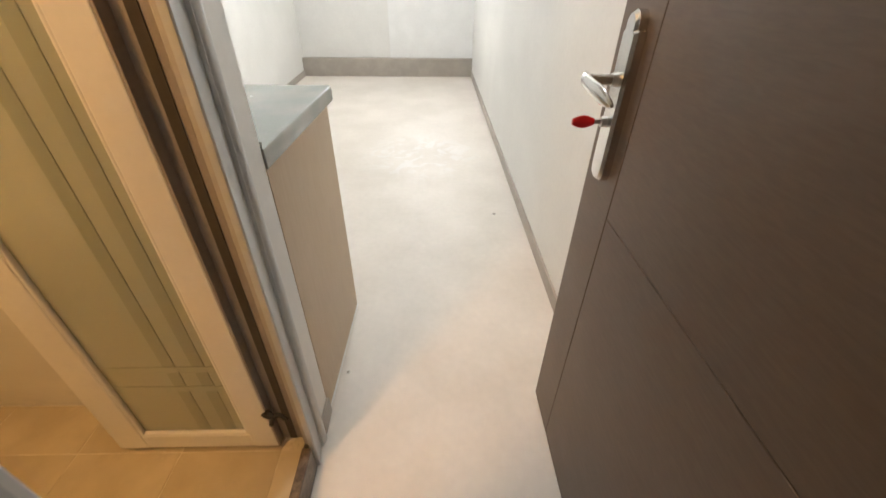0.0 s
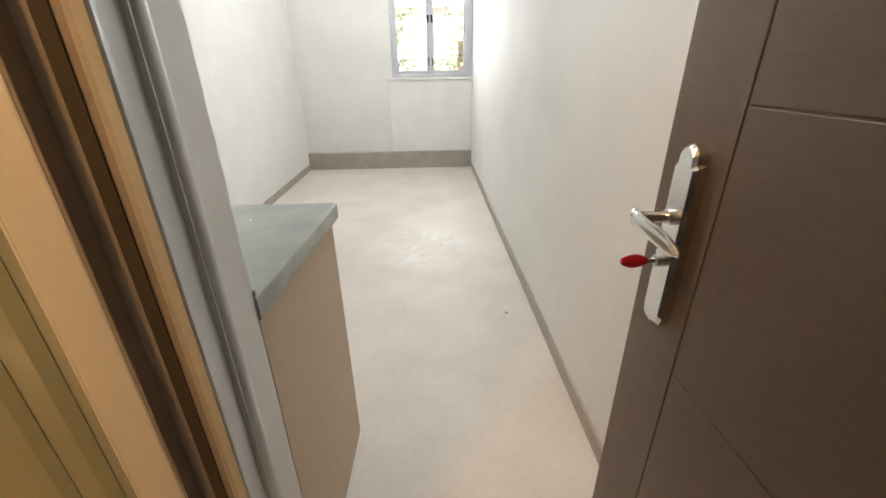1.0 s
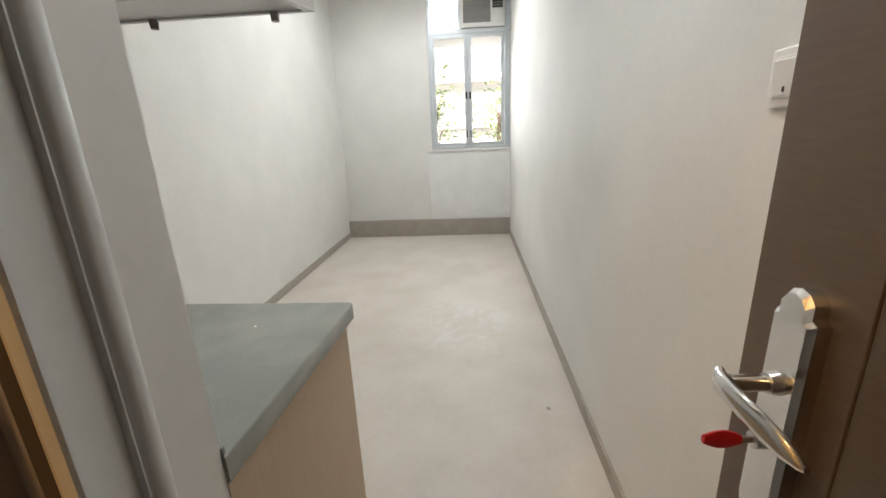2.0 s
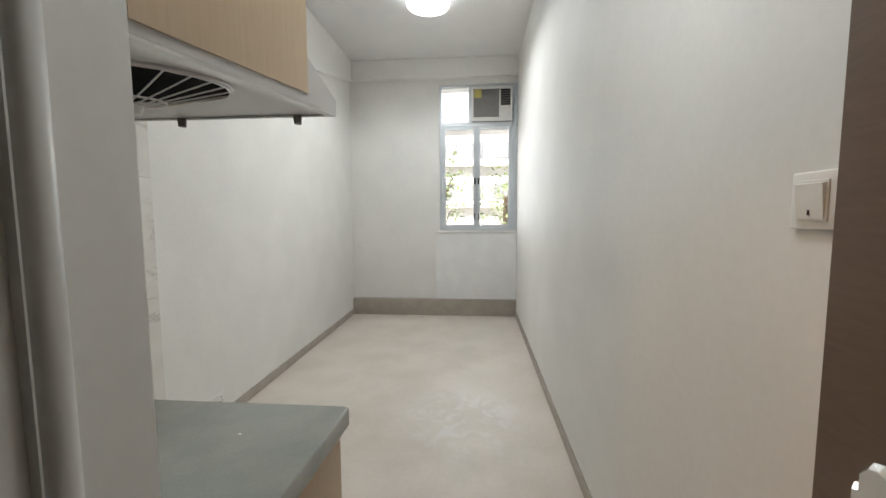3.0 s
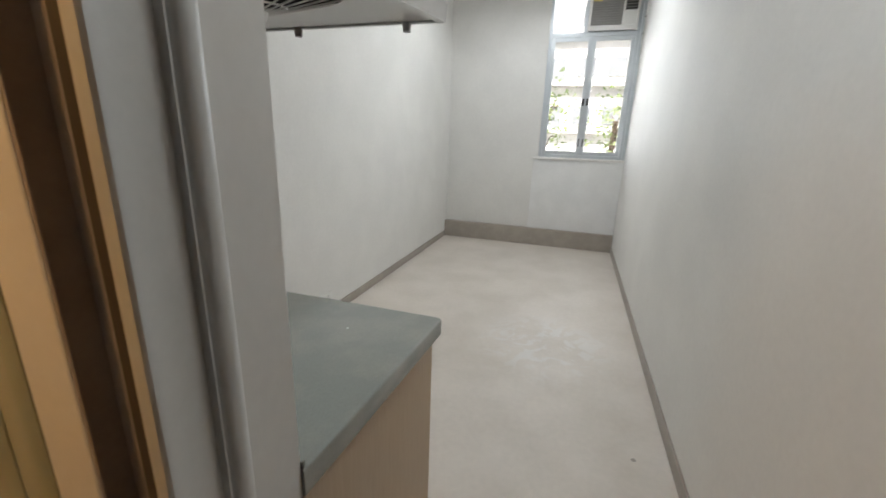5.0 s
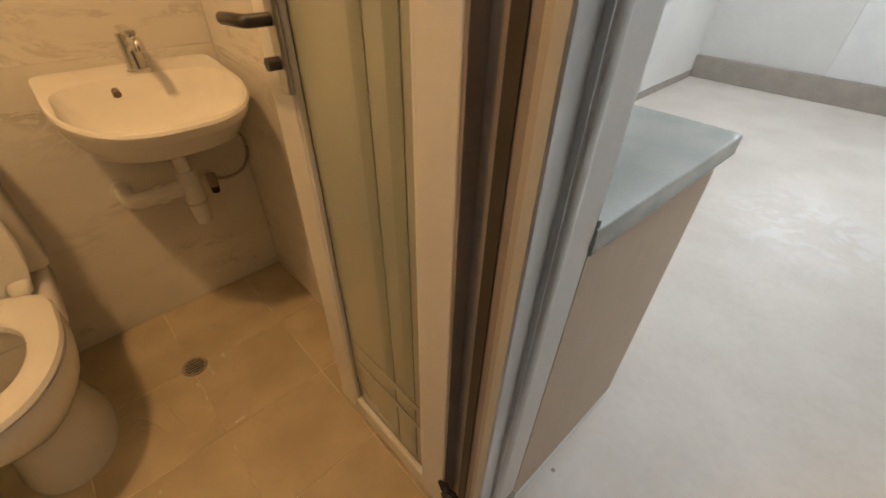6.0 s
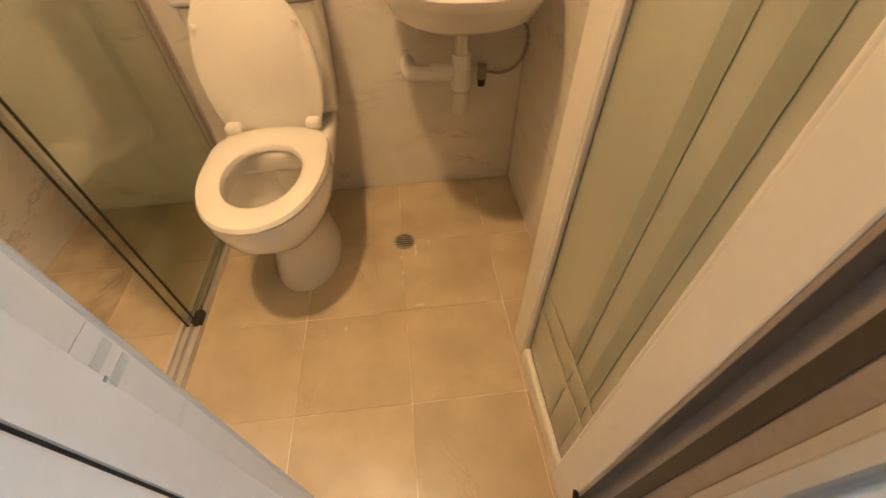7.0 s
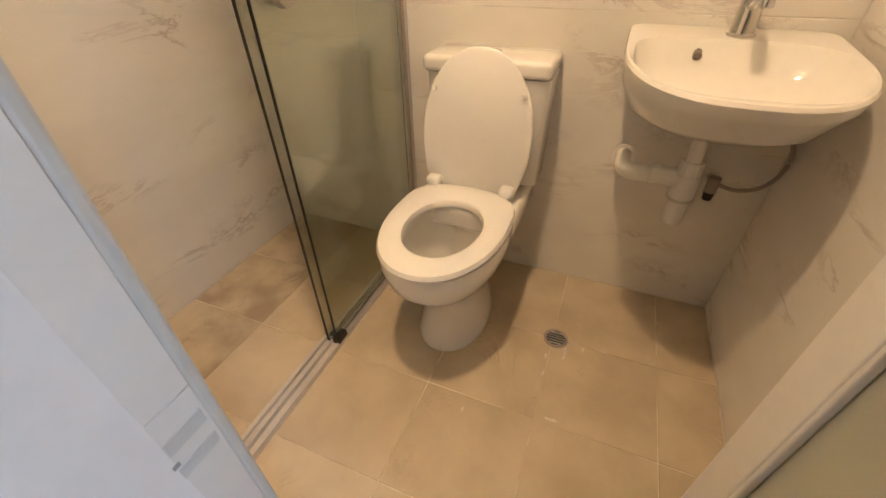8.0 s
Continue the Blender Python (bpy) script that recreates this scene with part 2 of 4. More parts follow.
def floor_smears(mat, at, radius):
    """A patch of whitish, shinier wipe marks on the floor."""
    n, l, b = nodes_of(mat)
    geo = n.new("ShaderNodeNewGeometry")
    away = n.new("ShaderNodeVectorMath")
    away.operation, away.inputs[1].default_value = "DISTANCE", at
    l.new(geo.outputs["Position"], away.inputs[0])
    fade = n.new("ShaderNodeMapRange")
    fade.interpolation_type = "SMOOTHSTEP"
    fade.inputs["From Min"].default_value, fade.inputs["From Max"].default_value = radius * 0.35, radius
    fade.inputs["To Min"].default_value, fade.inputs["To Max"].default_value = 1, 0
    l.new(away.outputs["Value"], fade.inputs["Value"])
    swirl = n.new("ShaderNodeTexNoise")
    swirl.inputs["Scale"].default_value, swirl.inputs["Detail"].default_value, swirl.inputs["Distortion"].default_value = 5.0, 5, 2.2
    l.new(geo.outputs["Position"], swirl.inputs["Vector"])
    band = n.new("ShaderNodeMapRange")
    band.interpolation_type = "SMOOTHSTEP"
    band.inputs["From Min"].default_value, band.inputs["From Max"].default_value = 0.48, 0.60
    l.new(swirl.outputs[0], band.inputs["Value"])
    amount = n.new("ShaderNodeMath")
    amount.operation = "MULTIPLY"
    l.new(fade.outputs[0], amount.inputs[0]), l.new(band.outputs[0], amount.inputs[1])
    old_color, old_rough = b.inputs["Base Color"].links[0].from_socket, b.inputs["Roughness"].links[0].from_socket
    mix = n.new("ShaderNodeMix")
    mix.data_type = "RGBA"
    mix.inputs[7].default_value = (0.79, 0.78, 0.77, 1)
    half = n.new("ShaderNodeMath")
    half.operation, half.inputs[1].default_value = "MULTIPLY", 0.4
    l.new(amount.outputs[0], half.inputs[0])
    l.new(half.outputs[0], mix.inputs[0]), l.new(old_color, mix.inputs[6]), l.new(mix.outputs[2], b.inputs["Base Color"])
    gloss = n.new("ShaderNodeMix")
    gloss.inputs[3].default_value = 0.38
    l.new(amount.outputs[0], gloss.inputs[0]), l.new(old_rough, gloss.inputs[2]), l.new(gloss.outputs[0], b.inputs["Roughness"])


floor_smears(FLOOR, (-0.11, 2.10, 0), 0.55)


# ---- mesh helpers ----
def box(bm, lo, hi, bevel=0.0, seg=2):
    lo, hi = Vector(lo), Vector(hi)
    got = bmesh.ops.create_cube(bm, size=1)["verts"]
    for v in got:
        v.co = Vector(((v.co[i] + 0.5) * (hi[i] - lo[i]) + lo[i] for i in range(3)))
    if bevel:
        edges = list({e for v in got for e in v.link_edges})
        bmesh.ops.bevel(bm, geom=edges, offset=bevel, segments=seg, profile=0.5, affect="EDGES")
    return bm


def rod(bm, a, b, r, r2=None, seg=16, caps=True):
    a, b = Vector(a), Vector(b)
    got = bmesh.ops.create_cone(bm, cap_ends=caps, segments=seg, radius1=r, radius2=r if r2 is None else r2, depth=(b - a).length)["verts"]
    turn = (b - a).to_track_quat("Z", "Y").to_matrix().to_4x4()
    bmesh.ops.transform(bm, matrix=Matrix.Translation((a + b) / 2) @ turn, verts=got)
    return bm


def tube(bm, points, r, seg=10):
    """A round tube along a smooth line through the points."""
    pts = [Vector(p) for p in points]
    line = []
    for i in range(len(pts) - 1):
        p0, p1, p2, p3 = pts[max(i - 1, 0)], pts[i], pts[i + 1], pts[min(i + 2, len(pts) - 1)]
        for k in range(6):
            t = k / 6
            line.append(0.5 * (2 * p1 + (p2 - p0) * t + (2 * p0 - 5 * p1 + 4 * p2 - p3) * t * t + (3 * p1 - p0 - 3 * p2 + p3) * t ** 3))
    line.append(pts[-1])
    rings = []
    for i, p in enumerate(line):
        d = (line[min(i + 1, len(line) - 1)] - line[max(i - 1, 0)]).normalized()
        q = d.to_track_quat("Z", "Y")
        rings.append([bm.verts.new(p + q @ Vector((r * math.cos(a), r * math.sin(a), 0))) for a in [2 * math.pi * j / seg for j in range(seg)]])
    for u, v in zip(rings, rings[1:]):
        for j in range(seg):
            bm.faces.new((u[j], u[(j + 1) % seg], v[(j + 1) % seg], v[j]))
    bm.faces.new(rings[0][::-1]), bm.faces.new(rings[-1])
    return bm


def loft(bm, rings, close=True):
    """Skin a stack of rings of equal count; the ends are capped."""
    made = [[bm.verts.new(p) for p in ring] for ring in rings]
    for u, v in zip(made, made[1:]):
        for j in range(len(u)):
            bm.faces.new((u[j], u[(j + 1) % len(u)], v[(j + 1) % len(u)], v[j]))
    if close:
        bm.faces.new(made[0][::-1]), bm.faces.new(made[-1])
    return bm


def prism(bm, outline, axis, a, b):
    """Extrude an outline of (u, v) pairs along x, y or z from a to b."""
    put = {"x": lambda u, v, w: (w, u, v), "y": lambda u, v, w: (u, w, v), "z": lambda u, v, w: (u, v, w)}[axis]
    loft(bm, [[put(u, v, a) for u, v in outline], [put(u, v, b) for u, v in outline]])
    bmesh.ops.recalc_face_normals(bm, faces=bm.faces)
    return bm


def mesh_of(name, bm, mat, smooth=False):
    bmesh.ops.recalc_face_normals(bm, faces=bm.faces)
    data = bpy.data.meshes.new(name)
    bm.to_mesh(data)
    bm.free()
    data.materials.append(mat)
    if smooth:
        data.polygons.foreach_set("use_smooth", [True] * len(data.polygons))
        data.set_sharp_from_angle(angle=radians(40))
    return data


def part(name, bm, mat, parent=None, label="", smooth=False):
    ob = new(name, mesh_of(name, bm, mat, smooth))
    if parent:
        ob.parent = parent
        ob.matrix_parent_inverse = parent.matrix_world.inverted()
    return tagged(ob, label) if label else ob


def thing(name, at, label, category, group=""):
    ob = new(name)
    ob.location = at
    ob.empty_display_size = 0.05
    bpy.context.view_layer.update()
    return tagged(ob, label, category, group)


def setting(name, bm, mat, label, category):
    return tagged(part(name, bm, mat), label, category, kind="structure")


B = bmesh.new

# ---- the shell of the flat ----
XR, XL, YE, TOP, LOW, BF = 0.490, -1.648, 4.79, 3.24, 2.376, 0.09
setting("floor", box(B(), (-1.9, -2.9, -0.12), (0.7, 5.0, 0.0)), FLOOR, "pale beige sheet floor with scuffs and a dull shine", "floor")
setting("wall_east", box(B(), (XR, -2.9, 0), (XR + 0.14, 5.0, 3.4)), WALL, "plain white painted long wall", "wall")
setting("wall_west", box(B(), (XL - 0.14, -1.95, 0), (XL, 5.0, 3.4)), WALL, "plain white painted wall beside the kitchenette", "wall")
WX0, WX1, WZ0, WZ1 = -0.495, 0.460, 1.105, 2.940
bm = B()
box(bm, (XL, YE, 0), (WX0, YE + 0.2, 3.4)), box(bm, (WX1, YE + 0.031, 0), (XR, YE + 0.2, 3.4)), box(bm, (WX1, YE, 0), (XR, YE + 0.03, WZ0 - 0.0005))
box(bm, (WX0, YE, 0), (WX1, YE + 0.2, WZ0)), box(bm, (WX0, YE, WZ1), (WX1, YE + 0.2, 3.4))
setting("wall_north", bm, WALL, "white painted end wall with a tall narrow window", "wall")
setting("wall_panel", box(B(), (-0.545, YE - 0.016, 0.21), (XR, YE, 1.075), 0.004), PATCH, "white plaster patch below the window", "wall")
setting("wall_south", box(B(), (-0.34, -2.9, 0), (XR, -2.78, LOW)), WALL, "plain white wall closing the landing", "wall")
setting("ceiling", box(B(), (XL, 1.10, TOP), (XR, YE, TOP + 0.12)), CEIL, "white painted ceiling of the main room", "ceiling")
setting("ceiling_low", box(B(), (XL, -2.78, LOW), (XR, 1.10, LOW + 0.12)), CEIL, "lowered white ceiling over the entrance and bathroom", "ceiling")
setting("beam_near", prism(B(), [(XL, 1.10), (XR, 1.10), (XR, 1.373), (XL, 1.203)], "z", LOW, TOP - 0.0005), CEIL, "white painted beam where the ceiling drops", "beam")
setting("beam_end", box(B(), (XL, YE - 0.09, 3.005), (XR, YE, TOP), 0.004), WALL, "shallow white beam over the window", "beam")
setting("beam_side", prism(B(), [(1.2, 2.62), (3.4, 2.70), (YE - 0.09, 2.99), (YE - 0.09, TOP), (1.2, TOP)], "x", XL, XL + 0.05), WALL, "shallow haunched white beam along the side wall", "beam")

# taupe skirting and the raised kerb under the window
setting("kerb", box(B(), (XL, YE - 0.07, 0), (XR, YE, 0.213), 0.004), TAUPE, "taupe painted kerb along the window wall", "kerb")
setting("baseboard_east", box(B(), (XR - 0.012, -0.95, 0), (XR, YE - 0.0705, 0.07), 0.003), TAUPE, "thin taupe painted skirting", "baseboard")
setting("baseboard_west", box(B(), (XL, 0.49, 0), (XL + 0.012, YE - 0.0705, 0.07), 0.003), TAUPE, "thin taupe painted skirting", "baseboard")

# partition between bathroom, hall and kitchenette
PX, PY = -0.352, -0.022
BW, BN, BS = -1.56, -0.052, -1.64   # bathroom: end wall, wall to the kitchenette, shower wall
OY0, OY1 = -0.61, -0.188           # bathroom door opening
bm = B()
box(bm, (XL, BN + 0.0012, 0), (-0.43, PY, LOW))
box(bm, (-0.43, -0.155, 0), (PX, PY, LOW))
setting("partition_wall", bm, WALL, "thin white partition ending beside the bathroom door", "wall")
setting("wall_hall", box(B(), (-0.44, -2.78, 0), (-0.3605, OY0 - 0.012, LOW)), WALL, "white wall between hall and bathroom", "wall")
setting("door_lintel", box(B(), (-0.44, OY0 - 0.012, 2.10), (PX, -0.155, LOW)), WALL, "white wall over the bathroom door", "wall")
setting("bath_wall_west", box(B(), (XL, BS - 0.1, 0), (BW - 0.0012, BN + 0.0012, LOW)), WALLGROUT, "bathroom end wall behind marble-look tiles", "wall")
setting("bath_wall_south", box(B(), (BW - 0.0012, BS - 0.1, 0), (-0.44, BS - 0.0012, LOW)), WALLGROUT, "shower wall behind marble-look tiles", "wall")
setting("bath_floor", box(B(), (BW - 0.001, BS - 0.001, 0), (-0.374, BN + 0.001, BF - 0.0015)), GROUT, "bathroom floor bed with pale grout", "floor")

setting("baseboard_partition", box(B(), (PX, -0.1035, 0), (PX + 0.010, PY, 0.07), 0.003), TAUPE, "short taupe skirting at the partition end", "baseboard")

# ---- bathroom doorway ----
setting("threshold", box(B(), (-0.374, OY0 - 0.012, 0), (PX + 0.004, -0.1975, BF + 0.01), 0.003), GRANITE, "brown granite door threshold", "threshold")


def doorway_trim():
    trim = tagged(thing("bathroom_door_frame", (PX, OY1, 0), "pale grey moulded frame of the bathroom doorway", "door frame"), kind="structure")
    # moulded casing: flat cove, thin bead, round outer edge
    prof = [(PX, -0.104), (PX + 0.004, -0.104)]
    for i in range(9):
        a = math.pi * (0.08 + 0.84 * i / 8)
        prof.append((PX + 0.004 + 0.009 * math.sin(a), -0.1185 + 0.0140 * math.cos(a)))
    prof += [(PX + 0.003, -0.1335), (PX + 0.0085, -0.1350), (PX + 0.0085, -0.1368), (PX + 0.0015, -0.1385)]
    for i in range(8):
        u = i / 7
        prof.append((PX + 0.0015 + 0.0095 * u * u, -0.139 - 0.050 * u))
    prof += [(PX + 0.0115, -0.1925), (PX + 0.009, -0.1955), (PX - 0.003, -0.196), (PX - 0.003, -0.170), (PX, -0.165)]
    part("casing", prism(B(), prof, "z", 0.0, 2.14), GREYALU, trim, "pale grey moulded casing", smooth=True)
    part("jamb", box(B(), (-0.3675, -0.190, BF + 0.01), (PX - 0.0035, -0.156, 2.10), 0.002), JAMBGREY, trim, "taupe jamb strip")
    # the recess lies in shade; its darkness is put into this strip's colour
    part("rebate", box(B(), (-0.436, -0.168, BF + 0.01), (-0.368, -0.1555, 2.10), 0.001), SHADOWBROWN, trim, "rebate strip with its shade painted in as dark brown")
    # the strip named seal only paints darker shade into the recess
    part("seal", box(B(), (-0.411, -0.1705, BF + 0.012), (-0.393, -0.1685, 2.08), 0.0005), DARKSHADE, trim, "olive brown strip painting the deepest recess shade")
    part("seal_line", box(B(), (-0.3712, -0.1745, BF + 0.012), (-0.3680, -0.1685, 2.08)), BLACK, trim, "thin black joint")
    # near jamb: tile edge, white frame, dark joint, white cover strip
    part("cover_strip", box(B(), (-0.3835, OY0 - 0.011, 0.0), (-0.3605, OY0 + 0.001, 2.10), 0.002), WHITE, trim, "white cover strip")
    part("joint", box(B(), (-0.3862, OY0 - 0.0115, 0.0), (-0.3838, OY0 - 0.002, 2.10)), BLACK, trim, "open black joint")
    part("jamb", box(B(), (-0.4212, OY0 - 0.011, 0.0), (-0.3863, OY0 + 0.0008, 2.10)), WHITE, trim, "white near jamb")
    part("corner_strip", box(B(), (-0.3600, OY0 - 0.0285, 0.0), (-0.3570, OY0 - 0.010, 2.10), 0.001), GREYALU, trim, "pale grey casing beside the near jamb")
    for z0, z1 in ((0.0, 0.9055), (0.9065, 1.5), (1.501, 2.098)):
        part("edge_tile", box(B(), (-0.440, OY0 - 0.011, z0), (-0.42125, OY0 + 0.0008, z1)), MARBLE, trim)
    part("corner_bead", box(B(), (-0.447, OY0 - 0.02, 0.0), (-0.4405, OY0 - 0.001, 2.10), 0.002), GREYALU, trim, "grey tile corner bead")
    # thin wiped filler, with a small dark nick
    for x0, x1, z0, z1 in ((-0.4385, -0.4215, 0.884, 0.893), (-0.4385, -0.4205, 0.868, 0.8755)):
        part("filler_smear", box(B(), (x0, OY0 + 0.0008, z0), (x1, OY0 + 0.0015, z1), 0.0004, 1), GREYALU, trim, "wiped grey filler")
    part("nick", box(B(), (-0.4225, OY0 + 0.0008, 0.8765), (-0.4195, OY0 + 0.0011, 0.879)), ACGREY, trim, "small dark nick")
    return trim


doorway_trim()


def bathroom_door():
    """Single narrow leaf with patterned glass, standing open into the bathroom."""
    x0, x1, y0, y1, z0, z1 = -0.852, -0.436, -0.195, -0.160, BF + 0.015, 2.08
    door = thing("bathroom_door", (x1, y1, z0), "white narrow bathroom door with greenish glass, standing open", "door")
    gx0, gx1, gz0, gz1 = -0.778, -0.499, 0.160, 1.98
    part("hinge_stile", box(B(), (gx1, y0, z0), (x1, y1, z1), 0.003), WHITE, door)
    part("lock_stile", box(B(), (x0, y0, z0), (gx0, y1, z1), 0.003), WHITE, door)
    part("bottom_rail", box(B(), (gx0, y0 + 0.001, z0), (gx1, y1 - 0.001, gz0), 0.003), WHITE, door)
    part("top_rail", box(B(), (gx0, y0 + 0.001, gz1), (gx1, y1 - 0.001, z1), 0.003), WHITE, door)
    # beads round the pane
    part("glazing_bead", box(B(), (gx1 - 0.008, y0 + 0.002, gz0), (gx1, y0 + 0.014, gz1), 0.003), WHITE, door)
    part("glazing_bead", box(B(), (gx0, y0 + 0.002, gz0), (gx0 + 0.008, y0 + 0.014, gz1), 0.003), WHITE, door)
    part("glazing_bead", box(B(), (gx0 + 0.008, y0 + 0.002, gz0), (gx1 - 0.008, y0 + 0.014, gz0 + 0.008), 0.003), WHITE, door)
    pane = part("pane", box(B(), (gx0 + 0.002, y0 + 0.015, gz0 + 0.002), (gx1 - 0.002, y0 + 0.021, gz1 - 0.002)), FROST, door, "greenish patterned glass")
    # raised bands of the glass pattern: two upright, two level near the bottom
    for xa in (-0.549, -0.614):
        part("pattern_band", box(B(), (xa - 0.014, y0 + 0.0132, gz0 + 0.009), (xa + 0.014, y0 + 0.0148, gz1), 0.0006), BANDGLASS, pane)
    for za in (0.342, 0.412):
        part("pattern_band", box(B(), (gx0 + 0.009, y0 + 0.0118, za - 0.010), (gx1 - 0.009, y0 + 0.0130, za + 0.010), 0.0005), FROST, pane)
    # added strip: darkens the white leaf edge that faces away from the lamp
    part("edge_shade_strip", box(B(), (x1, y0 + 0.001, z0), (x1 + 0.005, y1, z1), 0.001), SHADOWBROWN, door, "added dark brown strip for shade on the leaf edge")
    # lever set on a long back plate
    plate = part("handle_plate", box(B(), (-0.795, y0 - 0.008, 0.975), (-0.767, y0, 1.17), 0.003), STEEL, door, "dull steel long plate")
    part("lever", tube(B(), [(-0.781, y0, 1.072), (-0.781, y0 - 0.03, 1.072), (-0.784, y0 - 0.042, 1.072), (-0.815, y0 - 0.046, 1.071), (-0.852, y0 - 0.044, 1.068)], 0.0085), GRILLE, plate, "dark grey metal lever", smooth=True)
    part("turn_knob", rod(B(), (-0.781, y0 - 0.026, 1.018), (-0.781, y0, 1.018), 0.009), GRILLE, plate, "dark turn knob", smooth=True)
    for zz in (0.245, 1.75):
        hinge = B()
        tube(hinge, [(-0.442, -0.196, zz + 0.012), (-0.425, -0.200, zz + 0.004), (-0.405, -0.192, zz), (-0.384, -0.199, zz - 0.012)], 0.006, 8)
        tube(hinge, [(-0.424, -0.200, zz + 0.03), (-0.420, -0.197, zz), (-0.428, -0.199, zz - 0.03)], 0.006, 8)
        part("hinge", hinge, BLACK, door, "black bent metal hinge", smooth=True)
    return door


bathroom_door()


# ---- entrance door ----
def entrance_door():
    """Built shut along +y from its hinge, then swung."""
    y0, y1, z1 = -0.86, 0.032, 2.10
    fx, bx = 0.322, 0.367
    door = thing("entrance_door", (fx, y0, 0.008), "dark brown wooden entrance door with fine grooves, open", "door")
    body = part("core", box(B(), (fx + 0.0022, y0, 0.008), (bx, y1, z1), 0.002), GROOVE, door, "groove bed between panels")
    gy, g = -0.112, 0.0011
    for lo, hi in (((fx, gy + g, 0.008), (fx + 0.006, y1, z1)), ((fx, y0, 1.168 + g), (fx + 0.006, gy - g, z1)),
                   ((fx, y0, 0.765 + g), (fx + 0.006, gy - g, 1.168 - g)), ((fx, y0, 0.008), (fx + 0.006, gy - g, 0.765 - g))):
        part("face_panel", box(B(), lo, hi, 0.0012, 1), DOORWOOD, door)
    part("lock_edge", box(B(), (fx + 0.006, y1, 0.008), (bx, y1 + 0.003, z1), 0.001), DOORWOOD, door)
    # long plate with a stepped, rounded top and foot
    cy, za, zb, w = -0.052, 0.822, 1.114, 0.025
    side = [(cy - w, za + 0.02), (cy - w * 0.8, za + 0.006), (cy, za), (cy + w * 0.8, za + 0.006), (cy + w, za + 0.02), (cy + w, zb - 0.03), (cy + w * 0.72, zb - 0.027),
            (cy + w * 0.72, zb - 0.012), (cy + w * 0.4, zb - 0.003), (cy, zb), (cy - w * 0.4, zb - 0.003), (cy - w * 0.72, zb - 0.012), (cy - w * 0.72, zb - 0.027), (cy - w, zb - 0.03)]
    inner = [(cy + (u - cy) * 0.82, (za + zb) / 2 + (v - (za + zb) / 2) * 0.965) for u, v in side]
    bm = B()
    loft(bm, [[(fx, u, v) for u, v in side], [(fx - 0.014, u, v) for u, v in side], [(fx - 0.020, u, v) for u, v in inner]])
    plate = part("lock_plate", bm, CHROME, door, "polished chrome long plate")
    zl = 1.008
    part("rose", rod(B(), (fx - 0.020, cy, zl), (fx - 0.030, cy, zl), 0.013, 0.011, 20), STEEL, plate, smooth=True)
    # neck, rounded elbow, then a flat blade that widens and runs out to a slanted tip
    bm = B()
    rod(bm, (fx - 0.026, cy, zl), (fx - 0.066, cy, zl), 0.0085, 0.0095, 16)
    line = ((-0.070, 0.012, 0.0, 0.0115, 0.0075), (-0.074, 0.002, 0.0, 0.0125, 0.0085), (-0.075, -0.016, -0.001, 0.0120, 0.0080), (-0.074, -0.036, -0.004, 0.0130, 0.0065),
            (-0.071, -0.058, -0.007, 0.0140, 0.0055), (-0.067, -0.078, -0.011, 0.0120, 0.0050), (-0.063, -0.092, -0.015, 0.0070, 0.0045), (-0.061, -0.098, -0.017, 0.0030, 0.0030))
    loft(bm, [[(fx + ox + d * math.cos(a), cy + oy + 0.25 * h * math.sin(a), zl + oz + h * math.sin(a)) for a in [2 * math.pi * k / 14 for k in range(14)]] for ox, oy, oz, h, d in line])
    part("lever", bm, CHROME, plate, "polished chrome lever", smooth=True)
    part("cylinder", rod(B(), (fx - 0.019, cy + 0.002, 0.935), (fx - 0.031, cy + 0.002, 0.935), 0.0095), STEEL, plate, smooth=True)
    for zh in (0.3, 1.05, 1.8):
        part("hinge", rod(B(), (bx + 0.004, y0, zh - 0.05), (bx + 0.004, y0, zh + 0.05), 0.007), STEEL, door, smooth=True)
    return door


entrance_door()


def door_key():
    key = thing("door_key", (0.289, -0.050, 0.935), "steel key with red plastic tag in the lock", "key")
    part("blade", box(B(), (0.278, -0.0515, 0.931), (0.292, -0.0485, 0.939), 0.001), STEEL, key)
    bm = B()
    ring = []
    for k in range(7):
        u = k / 6
        h = 0.012 * (0.30 + 0.70 * math.sin(math.pi * min(1, max(0, (u * 0.86 + 0.07)))))
        ring.append([(0.279 - 0.040 * u, -0.050 + 0.0035 * math.cos(a), 0.935 + h * math.sin(a)) for a in [2 * math.pi * j / 10 for j in range(10)]])
    part("tag", loft(bm, ring), RED, key, "red plastic tag", smooth=True)
    return key


door_key()
setting("door_post", box(B(), (-0.3602, -0.99, 0), (-0.338, -0.640, LOW), 0.003), DOORWOOD, "dark brown entrance door post beside the bathroom", "door frame")
setting("door_post", box(B(), (0.378, -0.99, 0), (XR, -0.875, LOW)), DOORWOOD, "dark brown entrance door post", "door frame")

